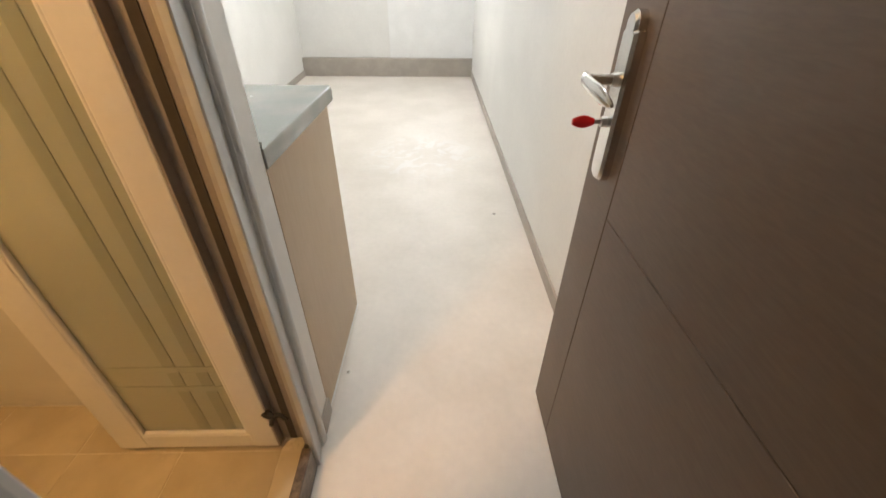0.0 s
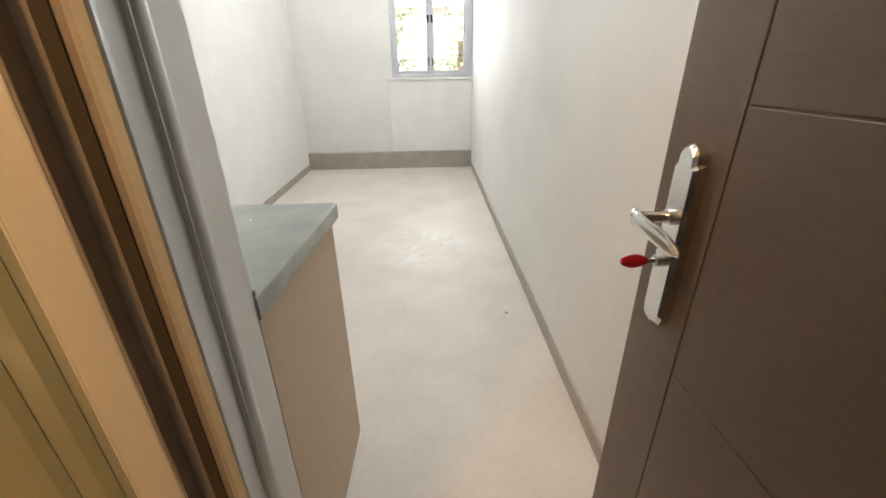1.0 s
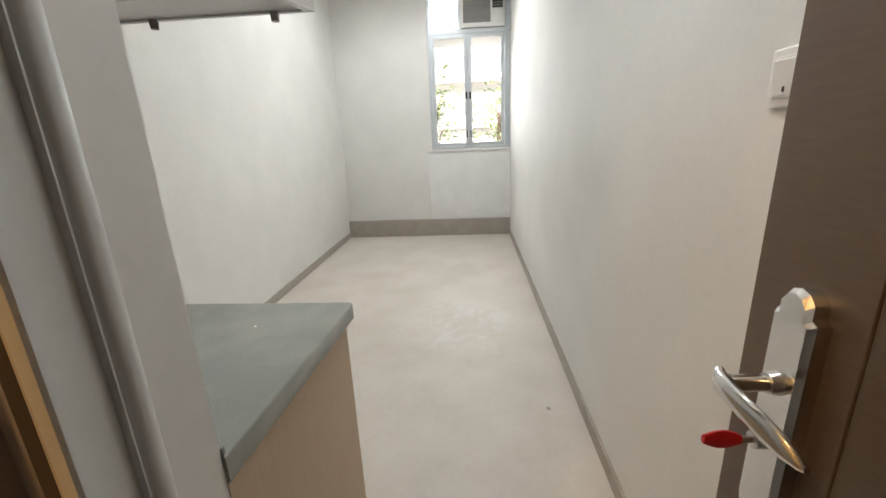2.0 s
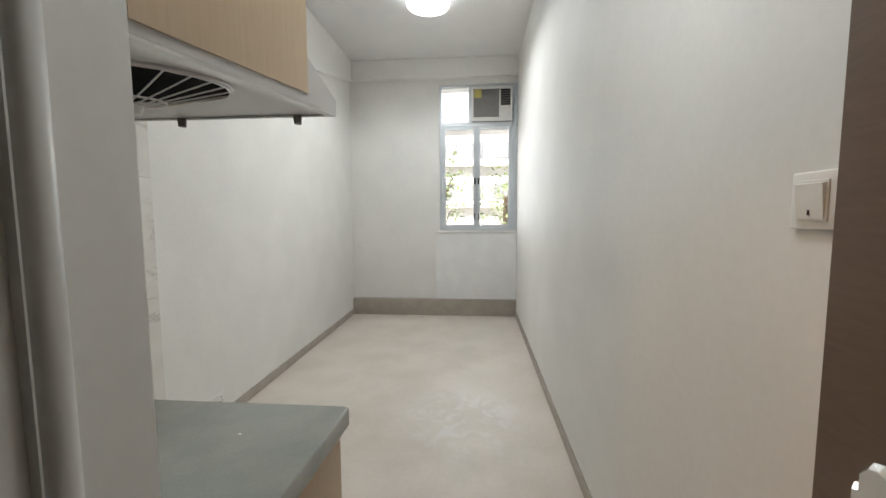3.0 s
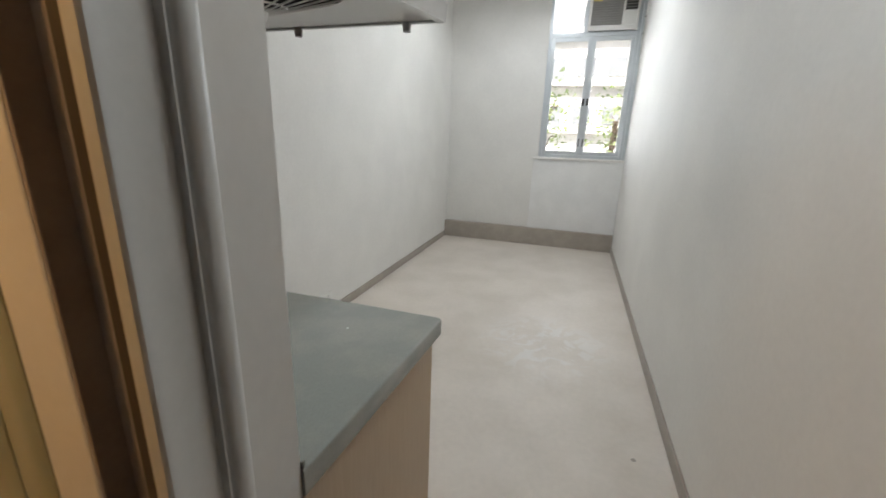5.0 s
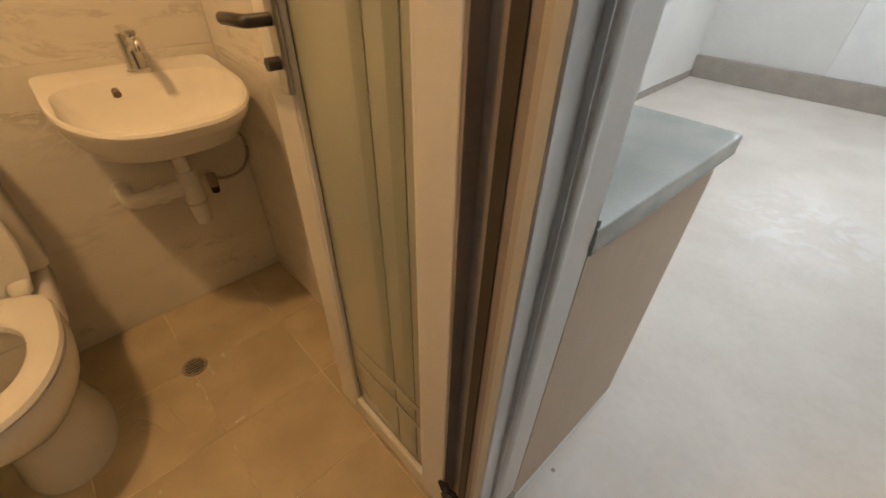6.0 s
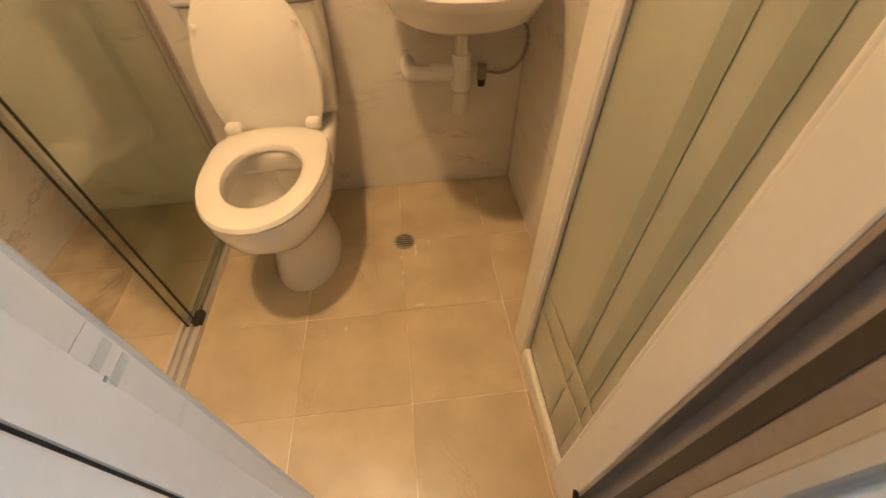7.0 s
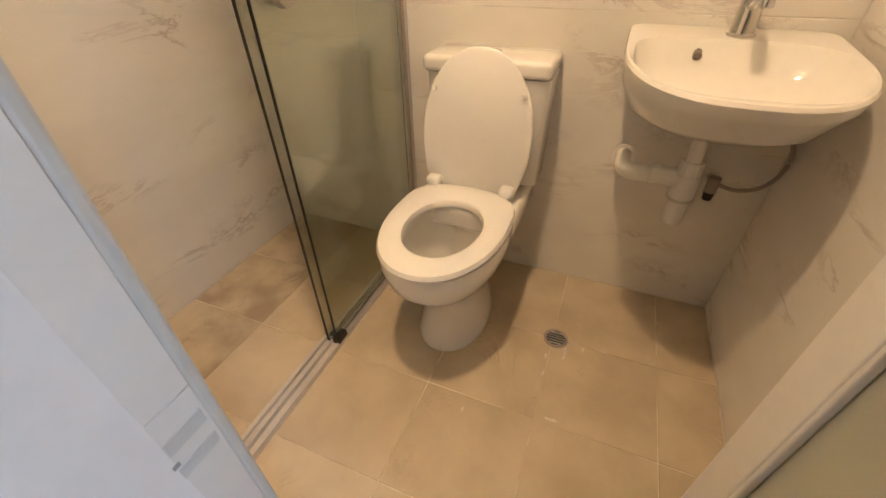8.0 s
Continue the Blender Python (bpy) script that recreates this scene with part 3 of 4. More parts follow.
# ---- switch and socket ----


def light_switch():
    sw = thing("light_switch", (XR, 0.260, 1.338), "white square single light switch", "switch")
    part("plate", box(B(), (XR - 0.010, 0.217, 1.294), (XR - 0.0005, 0.303, 1.382), 0.003, 3), PLASTIC, sw, smooth=True)
    part("bezel", box(B(), (XR - 0.0125, 0.2315, 1.307), (XR - 0.0098, 0.2885, 1.369), 0.001), PLASTIC, sw)
    rocker = prism(B(), [(XR - 0.012, 1.311), (XR - 0.0145, 1.311), (XR - 0.019, 1.363), (XR - 0.012, 1.365)], "y", 0.235, 0.285)
    part("rocker", rocker, PLASTIC, sw)
    part("mark", box(B(), (XR - 0.0168, 0.2585, 1.316), (XR - 0.0148, 0.2615, 1.324)), BLACK, sw, "small dark marker")
    return sw


light_switch()


def wall_socket():
    so = thing("wall_socket", (XL, 1.90, 0.15), "white double wall socket just above the skirting", "socket")
    part("plate", box(B(), (XL + 0.0005, 1.83, 0.11), (XL + 0.010, 1.975, 0.195), 0.003), PLASTIC, so)
    for yy in (1.868, 1.937):
        for dz, dy in ((0.018, 0.0), (-0.008, -0.011), (-0.008, 0.011)):
            part("slot", box(B(), (XL + 0.0095, yy + dy - 0.003, 0.150 + dz - 0.005), (XL + 0.0106, yy + dy + 0.003, 0.150 + dz + 0.005)), BLACK, so)
    return so


wall_socket()

# ---- kitchenette ----
CX, CF = -0.346, 0.470   # outer end and front of the base unit


def base_cabinet():
    unit = thing("base_cabinet", (-0.9, 0.2, 0), "pale beech laminate base cabinet against the partition", "cabinet")
    part("end_panel", prism(B(), [(CX - 0.03, PY + 0.001), (CX - 0.005, PY + 0.001), (CX + 0.009, CF), (CX - 0.03, CF)], "z", 0.004, 0.828), BEECH, unit, "pale beech end panel")
    part("body", box(B(), (XL + 0.012, PY + 0.002, 0.09), (CX - 0.0305, CF - 0.02, 0.828)), BEECH, unit)
    part("plinth", box(B(), (XL + 0.012, PY + 0.002, 0.0), (CX - 0.0305, CF - 0.06, 0.089)), TAUPE, unit)
    w = (CX - 0.0305 - XL - 0.012) / 3
    for i in range(3):
        a = XL + 0.012 + i * w
        d = part("door", box(B(), (a + 0.002, CF - 0.0195, 0.095), (a + w - 0.002, CF - 0.001, 0.822), 0.0015), BEECH, unit)
        part("handle", tube(B(), [(a + w - 0.04, CF - 0.002, 0.78), (a + w - 0.04, CF + 0.022, 0.775), (a + w - 0.04, CF + 0.022, 0.69), (a + w - 0.04, CF - 0.002, 0.685)], 0.004, 8), STEEL, d, smooth=True)
    part("silicone_line", prism(B(), [(CX - 0.005, PY + 0.002), (CX - 0.001, PY + 0.002), (CX + 0.013, CF), (CX + 0.009, CF)], "z", 0.0005, 0.006), PLASTIC, unit, "white silicone bead at the floor")
    return unit


base_cabinet()


def worktop():
    top = thing("worktop", (-0.9, 0.2, 0.83), "grey-green speckled worktop with a rounded edge", "worktop")
    xa, xb = CX - 0.001, CX + 0.027   # the outer end runs slightly askew
    y0, y1 = PY + 0.0005, CF + 0.026
    rings = []
    for z, d in ((0.8285, 0.002), (0.831, 0.0), (0.866, 0.0), (0.8690, 0.001), (0.8705, 0.0025), (0.871, 0.005)):
        rings.append([(XL + 0.0125, y0, z), (xa - d * 0.4, y0, z), (xb - d - 0.001, y1 - 0.010 - d, z), (xb - d - 0.005, y1 - 0.003 - d, z), (xb - 0.014 - d, y1 - d, z), (XL + 0.0125, y1 - d, z)])
    part("slab", loft(B(), rings), WORKTOP, top, smooth=True)
    part("upstand", box(B(), (XL + 0.0125, PY + 0.0005, 0.8713), (CX - 0.003, PY + 0.008, 0.885), 0.002), WORKTOP, top)
    return top


worktop()


def skew(bm, rate):
    """Lean a form a little sideways the further it stands from the partition, as the room is not square."""
    for v in bm.verts:
        v.co.x += rate * (v.co.y - PY)
    return bm


def wall_cabinet():
    unit = thing("wall_cabinet", (-0.7, 0.1, 1.52), "pale beech laminate wall cabinet over the cooker hood", "cabinet")
    ex, zf, zb, fy = -0.352, 1.550, 1.506, 0.370
    side = [(PY + 0.001, zb), (fy, zf), (fy, 2.30), (PY + 0.001, 2.30)]
    part("end_panel", skew(prism(B(), side, "x", ex - 0.018, ex), 0.022), BEECH, unit, "pale beech end panel")
    inner = [(PY + 0.001, zb + 0.12), (fy - 0.02, zf + 0.12), (fy - 0.02, 2.30), (PY + 0.001, 2.30)]
    part("body", prism(B(), inner, "x", -1.02, ex - 0.0185), BEECH, unit)
    for a, b in ((-1.02, -0.672), (-0.668, ex - 0.0185)):
        d = part("door", box(B(), (a, fy - 0.0195, zf + 0.06), (b, fy - 0.001, 2.295), 0.0015), BEECH, unit)
        part("handle", tube(B(), [(b - 0.04, fy - 0.002, 1.76), (b - 0.04, fy + 0.02, 1.755), (b - 0.04, fy + 0.02, 1.67), (b - 0.04, fy - 0.002, 1.665)], 0.004, 8), STEEL, d, smooth=True)
    return unit


wall_cabinet()


def cooker_hood():
    hood = thing("cooker_hood", (-0.6, 0.15, 1.5), "white slim cooker hood with round wire fan guard", "cooker hood")
    hx0, hx1 = -1.055, -0.355
    zb, zf, yf = 1.494, 1.547, 0.519
    low = lambda y: zb + (zf - zb) * (y - PY) / (yf - PY)
    shell = [(PY + 0.001, zb), (yf, zf), (yf + 0.004, zf + 0.030), (0.387, 1.617), (0.362, 1.627), (PY + 0.001, 1.627)]
    inner_x0, inner_x1 = hx0 + 0.02, hx1 - 0.02
    part("canopy", skew(prism(B(), shell, "x", hx0, hx1), 0.022), HOODMETAL, hood, "off-white enamel canopy")
    rim = B()
    for a, b in ((hx0, hx0 + 0.018), (hx1 - 0.018, hx1)):
        prism(rim, [(PY + 0.001, zb - 0.005), (yf, zf - 0.005), (yf, zf - 0.0005), (PY + 0.001, zb - 0.0005)], "x", a, b)
    prism(rim, [(yf - 0.014, low(yf - 0.014) - 0.005), (yf, zf - 0.005), (yf, zf - 0.0005), (yf - 0.014, low(yf - 0.014) - 0.0005)], "x", hx0 + 0.0185, hx1 - 0.0185)
    part("rim", skew(rim, 0.022), STEEL, hood, "grey folded lower rim")
    # fan inlet: dark mouth, tapered guard of wires, fan blades behind
    cx, cyy = -0.545, 0.165
    cz = low(cyy)
    tilt = Matrix.Translation((cx, cyy, cz)) @ pose(0, 0, 0, math.degrees(math.atan2(zf - zb, yf - PY)), 0, 0)
    # flat disc, black to give the shade inside the open inlet
    mouth = B()
    bmesh.ops.create_cone(mouth, cap_ends=True, segments=32, radius1=0.146, radius2=0.146, depth=0.003)
    bmesh.ops.transform(mouth, matrix=tilt @ Matrix.Translation((0, 0, -0.003)), verts=mouth.verts)
    part("fan_mouth", mouth, CAVITYSHADE, hood, "flat black disc painting the shade of the fan inlet")
    guard = B()
    for r, d in ((0.148, -0.004), (0.060, -0.026)):
        pts = [tilt @ Vector((r * math.cos(a), r * math.sin(a), d)) for a in [2 * math.pi * j / 24 for j in range(25)]]
        for p, q in zip(pts, pts[1:]):
            rod(guard, p, q, 0.0016, seg=5, caps=False)
    for j in range(26):
        a = 2 * math.pi * j / 26
        pts = [tilt @ Vector((r * math.cos(a), r * math.sin(a), d)) for r, d in ((0.148, -0.004), (0.095, -0.018), (0.046, -0.030), (0.025, -0.032))]
        for p, q in zip(pts, pts[1:]):
            rod(guard, p, q, 0.0013, seg=5, caps=False)
    part("fan_guard", guard, STEEL, hood, "steel wire fan guard")
    cup = B()
    bmesh.ops.create_cone(cup, cap_ends=True, segments=24, radius1=0.026, radius2=0.032, depth=0.014)
    bmesh.ops.transform(cup, matrix=tilt @ Matrix.Translation((0, 0, -0.037)), verts=cup.verts)
    part("hub", cup, PLASTIC, hood, "clear grease cup", smooth=True)
    rim_ring = [tilt @ Vector((0.150 * math.cos(a), 0.150 * math.sin(a), -0.001)) for a in [2 * math.pi * j / 40 for j in range(40)]]
    part("inlet_ring", tube(B(), rim_ring + rim_ring[:1], 0.0035, 8), HOODMETAL, hood, smooth=True)
    for kx, m in ((-0.428, ACGREY), (-0.705, GRANITE)):
        part("foot_button", rod(B(), (kx, yf - 0.012, zf - 0.022), (kx, yf - 0.012, zf - 0.004), 0.008, 0.010), m, hood, "small rubber button", smooth=True)
    return hood


cooker_hood()
bm = B()
setting("splash_backing", box(B(), (XL + 0.0002, 0.50, 0.30), (XL + 0.002, 1.49, 2.0)), WALLGROUT, "thin tile bed behind the kitchenette", "wall")
for a, b in ((0.501, 0.898), (0.901, 1.498)):
    for z0, z1 in ((0.306, 0.905), (0.908, 1.505), (1.508, 2.0)):
        t = part("splash_tile", box(B(), (XL + 0.0022, a, z0), (XL + 0.009, b, z1), 0.001, 1), MARBLE)
        tagged(t, "white marble-look wall tile beside the kitchenette", "tile", "kitchenette wall tiles", "structure")

# ---- window, air conditioner, ceiling lamp ----


def window():
    y0, y1 = YE + 0.03, YE + 0.075
    win = tagged(thing("window_1", (0, y0, WZ0), "grey aluminium casement window with two panes", "window"), kind="structure")
    x0, x1, z0, z1, f = WX0, WX1, WZ0, WZ1, 0.035
    zt = 2.455
    part("frame", box(B(), (x0, y0, z0), (x0 + f, y1, z1), 0.003), WINALU, win)
    part("frame", box(B(), (x1 - f, y0, z0), (x1, y1, z1), 0.003), WINALU, win)
    part("frame", box(B(), (x0 + f, y0, z1 - f), (x1 - f, y1, z1), 0.003), WINALU, win)
    part("frame", box(B(), (x0 + f, y0, z0), (x1 - f, y1, z0 + f), 0.003), WINALU, win)
    part("transom", box(B(), (x0 + f, y0 - 0.004, zt - 0.025), (x1 - f, y1, zt + 0.025), 0.003), WINALU, win)
    part("mullion", box(B(), (-0.125, y0 - 0.002, zt + 0.0255), (-0.088, y1, z1 - f - 0.0005), 0.003), WINALU, win)
    part("mullion", box(B(), (-0.036, y0 + 0.012, z0 + f + 0.0005), (0.012, y1, zt - 0.0255), 0.003), WINALU, win)
    for a, b in ((x0 + f + 0.002, -0.020), (-0.0165, x1 - f - 0.002)):
        za, zb, s = z0 + f + 0.002, zt - 0.027, 0.042
        sash = part("sash", box(B(), (a, y0 - 0.008, za), (a + s, y0 + 0.0115, zb), 0.003), WINALU, win)
        part("stile", box(B(), (b - s, y0 - 0.008, za), (b, y0 + 0.0115, zb), 0.003), WINALU, sash)
        part("rail", box(B(), (a + s, y0 - 0.008, za), (b - s, y0 + 0.0115, za + s), 0.003), WINALU, sash)
        part("rail", box(B(), (a + s, y0 - 0.008, zb - s), (b - s, y0 + 0.0115, zb), 0.003), WINALU, sash)
        p = part("pane", box(B(), (a + s - 0.004, y0 + 0.001, za + s - 0.004), (b - s + 0.004, y0 + 0.006, zb - s + 0.004)), PANE, sash)
        p.visible_shadow = False
        inner = b - s / 2 if b < 0.1 else a + s / 2
        part("catch", box(B(), (inner - 0.012, y0 - 0.024, 1.70), (inner + 0.012, y0 - 0.008, 1.78), 0.004), BLACK, sash, "dark window catch")
        part("stay", box(B(), (inner - 0.006, y0 - 0.014, 1.24), (inner + 0.006, y0 - 0.008, 1.33), 0.002), BLACK, sash, "dark window stay")
    p = part("pane", box(B(), (x0 + f, y0 + 0.01, zt + 0.0255), (-0.1255, y0 + 0.015, z1 - f - 0.0005)), PANE, win)
    p.visible_shadow = False
    part("window_sill", box(B(), (-0.56, YE - 0.03, 1.076), (XR - 0.001, YE + 0.03, 1.0995), 0.004), WHITE, win, "narrow white sill")
    part("reveal_strip", box(B(), (x1 + 0.0005, YE + 0.002, z0), (XR - 0.0005, YE + 0.03, z1), 0.001), WINALU, win)
    return win


window()


def air_conditioner():
    ac = thing("window_air_conditioner", (0.19, YE + 0.04, 2.5), "grey and white air conditioner set in the window", "air conditioner")
    x0, x1, z0, z1, yf = -0.086, 0.423, 2.482, 2.903, YE - 0.01
    part("case", box(B(), (x0 + 0.006, YE + 0.02, z0 + 0.004), (x1 - 0.006, YE + 0.42, z1 - 0.004), 0.006), ACGREY, ac)
    for lo, hi in (((x0, z0), (x0 + 0.026, z1)), ((x1 - 0.022, z0), (x1, z1)), ((x0 + 0.0262, z1 - 0.026), (x1 - 0.0222, z1)), ((x0 + 0.0262, z0), (x1 - 0.0222, z0 + 0.05)), ((0.258, z0 + 0.0502), (0.280, z1 - 0.0262))):
        part("front_frame", box(B(), (lo[0], yf, lo[1]), (hi[0], YE + 0.0195, hi[1]), 0.003), PLASTIC, ac, "white front frame")
    part("control_cover", box(B(), (0.2805, yf + 0.002, z0 + 0.0503), (x1 - 0.0225, YE + 0.0195, z0 + 0.19), 0.002), PLASTIC, ac)
    for k in range(14):
        zz = z0 + 0.056 + k * (z1 - z0 - 0.09) / 14
        part("slat", box(B(), (x0 + 0.027, yf + 0.006, zz), (0.2575, yf + 0.016, zz + 0.019), 0.002, 1), ACGREY, ac)
    for k in range(7):
        zz = z0 + 0.20 + k * 0.0285
        part("vent_slat", box(B(), (0.281, yf + 0.008, zz), (x1 - 0.023, yf + 0.016, zz + 0.012), 0.001, 1), BLACK, ac, "dark air outlet slat")
    part("sticker", box(B(), (x0 + 0.035, yf + 0.004, 2.77), (x0 + 0.125, yf + 0.0055, 2.872)), STICKER, ac, "yellow and green label")
    return ac


air_conditioner()


def ceiling_lamp(at, r, h, glow, label, ring):
    lamp_ob = thing("ceiling_lamp", at, label, "lamp")
    x, y, z = at
    bm = B()
    rings = []
    for rr, dz in ((r * 0.96, 0.0), (r, -0.012), (r, -h * 0.7), (r * 0.97, -h * 0.88), (r * 0.85, -h)):
        rings.append([(x + rr * math.cos(a), y + rr * math.sin(a), z - 0.012 + dz) for a in [2 * math.pi * j / 48 for j in range(48)]])
    d = part("diffuser", loft(bm, rings), glow, lamp_ob, "glowing white drum diffuser", smooth=True)
    part("base", rod(B(), (x, y, z - 0.0115), (x, y, z - 0.0005), ring, seg=48), PLASTIC, lamp_ob, smooth=True)
    return d


cord = thing("power_cord", (XR, 4.70, 2.6), "grey power cord looped beside the window", "cable")
part("cord", tube(B(), [(XR - 0.006, 4.775, 2.66), (XR - 0.008, 4.72, 2.60), (XR - 0.010, 4.70, 2.52), (XR - 0.008, 4.745, 2.44), (XR - 0.010, 4.765, 2.36), (XR - 0.008, 4.725, 2.28), (XR - 0.008, 4.755, 2.21), (XR - 0.006, 4.78, 2.24)], 0.0055, 8), GREYALU, cord, smooth=True)
for cy_, cz_ in ((4.715, 2.585), (4.752, 2.43)):
    part("clip", box(B(), (XR - 0.018, cy_ - 0.008, cz_ - 0.006), (XR - 0.0005, cy_ + 0.008, cz_ + 0.006), 0.002), ACGREY, cord, "grey cable clip")

ceiling_lamp((-0.45, 3.28, TOP), 0.19, 0.095, LAMPGLOW, "round white ceiling lamp, lit", 0.197)
ceiling_lamp((-0.73, -0.785, LOW), 0.10, 0.03, BATHGLOW, "small warm round lamp on the bathroom ceiling", 0.105)
ceiling_lamp((0.02, 0.44, LOW), 0.11, 0.025, LAMPGLOW, "small round white lamp over the entrance", 0.115)

# ---- bathroom fittings ----
TY = -0.793


def egg(cx, front, back, half, z, n=40, cy=TY, square=2.25):
    """An egg-shaped outline: blunter towards the back (-x), rounder to the front (+x)."""
    pts = []
    for j in range(n):
        a = 2 * math.pi * j / n
        c, s = math.cos(a), math.sin(a)
        e = 2 / (2.0 if c > 0 else square)
        x = cx + (front if c > 0 else back) * abs(c) ** e * (1 if c > 0 else -1)
        y = cy + half * abs(s) ** (2 / 2.1) * (1 if s > 0 else -1)
        pts.append(Vector((x, y, z)))
    return pts


def toilet():
    wc = thing("toilet", (-1.25, TY, BF), "white ceramic close-coupled toilet with raised lid", "toilet")
    # pan: foot, waist, bowl, hollow inside
    bm = B()
    outer = [egg(-1.232, 0.152, 0.19, 0.104, BF), egg(-1.232, 0.153, 0.19, 0.104, BF + 0.02), egg(-1.232, 0.140, 0.18, 0.094, BF + 0.06), egg(-1.225, 0.128, 0.18, 0.087, BF + 0.13),
             egg(-1.22, 0.140, 0.18, 0.090, BF + 0.19), egg(-1.20, 0.190, 0.20, 0.118, BF + 0.25), egg(-1.18, 0.222, 0.22, 0.145, BF + 0.31), egg(-1.17, 0.228, 0.24, 0.155, BF + 0.36), egg(-1.17, 0.225, 0.24, 0.153, BF + 0.385)]
    inside = [egg(-1.15, 0.162, 0.135, 0.112, BF + 0.387), egg(-1.15, 0.154, 0.13, 0.106, BF + 0.378), egg(-1.15, 0.152, 0.13, 0.104, BF + 0.340), egg(-1.15, 0.158, 0.137, 0.110, BF + 0.334), egg(-1.15, 0.176, 0.155, 0.124, BF + 0.336), egg(-1.155, 0.174, 0.152, 0.120, BF + 0.315), egg(-1.17, 0.150, 0.135, 0.100, BF + 0.25), egg(-1.19, 0.105, 0.11, 0.070, BF + 0.18), egg(-1.21, 0.05, 0.06, 0.040, BF + 0.14)]
    loft(bm, outer + inside)
    pan = part("pan", bm, CERAMIC, wc, smooth=True)
    part("neck", box(B(), (-1.50, TY - 0.10, BF + 0.16), (-1.30, TY + 0.10, BF + 0.36), 0.03, 4), CERAMIC, pan, smooth=True)
    part("deck", box(B(), (-1.515, TY - 0.150, BF + 0.315), (-1.25, TY + 0.150, BF + 0.388), 0.022, 4), CERAMIC, pan, "broad ceramic deck under the cistern", smooth=True)
    # seat ring
    bm = B()
    zs = BF + 0.390
    ring = [egg(-1.165, 0.225, 0.176, 0.150, zs, square=4.5), egg(-1.165, 0.229, 0.179, 0.153, zs + 0.006, square=4.5), egg(-1.165, 0.224, 0.176, 0.149, zs + 0.016, square=4.5), egg(-1.165, 0.205, 0.16, 0.134, zs + 0.022, square=4.5),
            egg(-1.140, 0.140, 0.122, 0.104, zs + 0.020, square=2.1), egg(-1.140, 0.131, 0.115, 0.095, zs + 0.014, square=2.1), egg(-1.140, 0.128, 0.112, 0.092, zs, square=2.1)]
    loft(bm, ring + [ring[0]], close=False)
    part("seat", bm, SEATPLASTIC, wc, "white plastic seat ring", smooth=True)
    # raised lid, leaning back on the cistern
    bm = B()
    # lid outline: nearly straight sides, widest below the middle, round top
    side = []
    for k in range(25):
        u = k / 24
        if u > 0.4:
            side.append((0.362 * (0.4 + 0.6 * math.sin((u - 0.4) / 0.6 * math.pi / 2)), 0.149 * max(0.0, math.cos((u - 0.4) / 0.6 * math.pi / 2)) ** 0.92))
        else:
            side.append((0.362 * u, 0.149 * (1 - 0.20 * ((0.4 - u) / 0.4) ** 2.0) * (0.93 if k == 0 else 1)))
    outline = [Vector((u, w, 0)) for u, w in side] + [Vector((u, -w, 0)) for u, w in side[-2::-1]]
    lean = Matrix.Translation((-1.338, TY, zs + 0.006)) @ pose(0, 0, 0, 0, -98, 0)
    lid_rings = []
    for k, zz in ((0.97, 0.0), (1.0, 0.004), (1.0, 0.012), (0.955, 0.017), (0.6, 0.020)):
        lid_rings.append([lean @ Vector((0.16 + (p.x - 0.16) * k, p.y * k, zz)) for p in outline])
    loft(bm, lid_rings)
    lid = part("lid", bm, SEATPLASTIC, wc, "raised white plastic lid", smooth=True)
    for s in (-1, 1):
        part("buffer", rod(B(), lean @ Vector((0.262, s * 0.116, 0.001)), lean @ Vector((0.262, s * 0.116, -0.009)), 0.007, 0.005), PLASTIC, lid, smooth=True)
    for s in (-1, 1):
        part("hinge", box(B(), (-1.352, TY + s * 0.106 - 0.021, zs + 0.010), (-1.312, TY + s * 0.106 + 0.021, zs + 0.040), 0.012, 3), PLASTIC, wc, "white seat hinge", smooth=True)
    # cistern
    bm = B()
    rings = []
    for z, d, h in ((BF + 0.389, 0.13, 0.145), (BF + 0.40, 0.145, 0.155), (BF + 0.60, 0.155, 0.160), (BF + 0.686, 0.158, 0.162)):
        rings.append([(BW + 0.004 + d * 0.5 + (d * 0.5) * abs(math.cos(a)) ** 0.25 * (1 if math.cos(a) > 0 else -1), TY + 0.008 + h * abs(math.sin(a)) ** 0.25 * (1 if math.sin(a) > 0 else -1), z) for a in [2 * math.pi * (j + 0.5) / 32 for j in range(32)]])
    loft(bm, rings)
    tank = part("cistern", bm, CERAMIC, wc, smooth=True)
    part("cistern_lid", box(B(), (BW + 0.003, TY + 0.008 - 0.166, BF + 0.688), (BW + 0.172, TY + 0.008 + 0.163, BF + 0.729), 0.014, 4), CERAMIC, tank, smooth=True)
    part("flush_button", rod(B(), (BW + 0.09, TY + 0.008, BF + 0.728), (BW + 0.09, TY + 0.008, BF + 0.734), 0.020, seg=24), CHROME, tank, smooth=True)
    return wc


toilet()
SY = -0.280


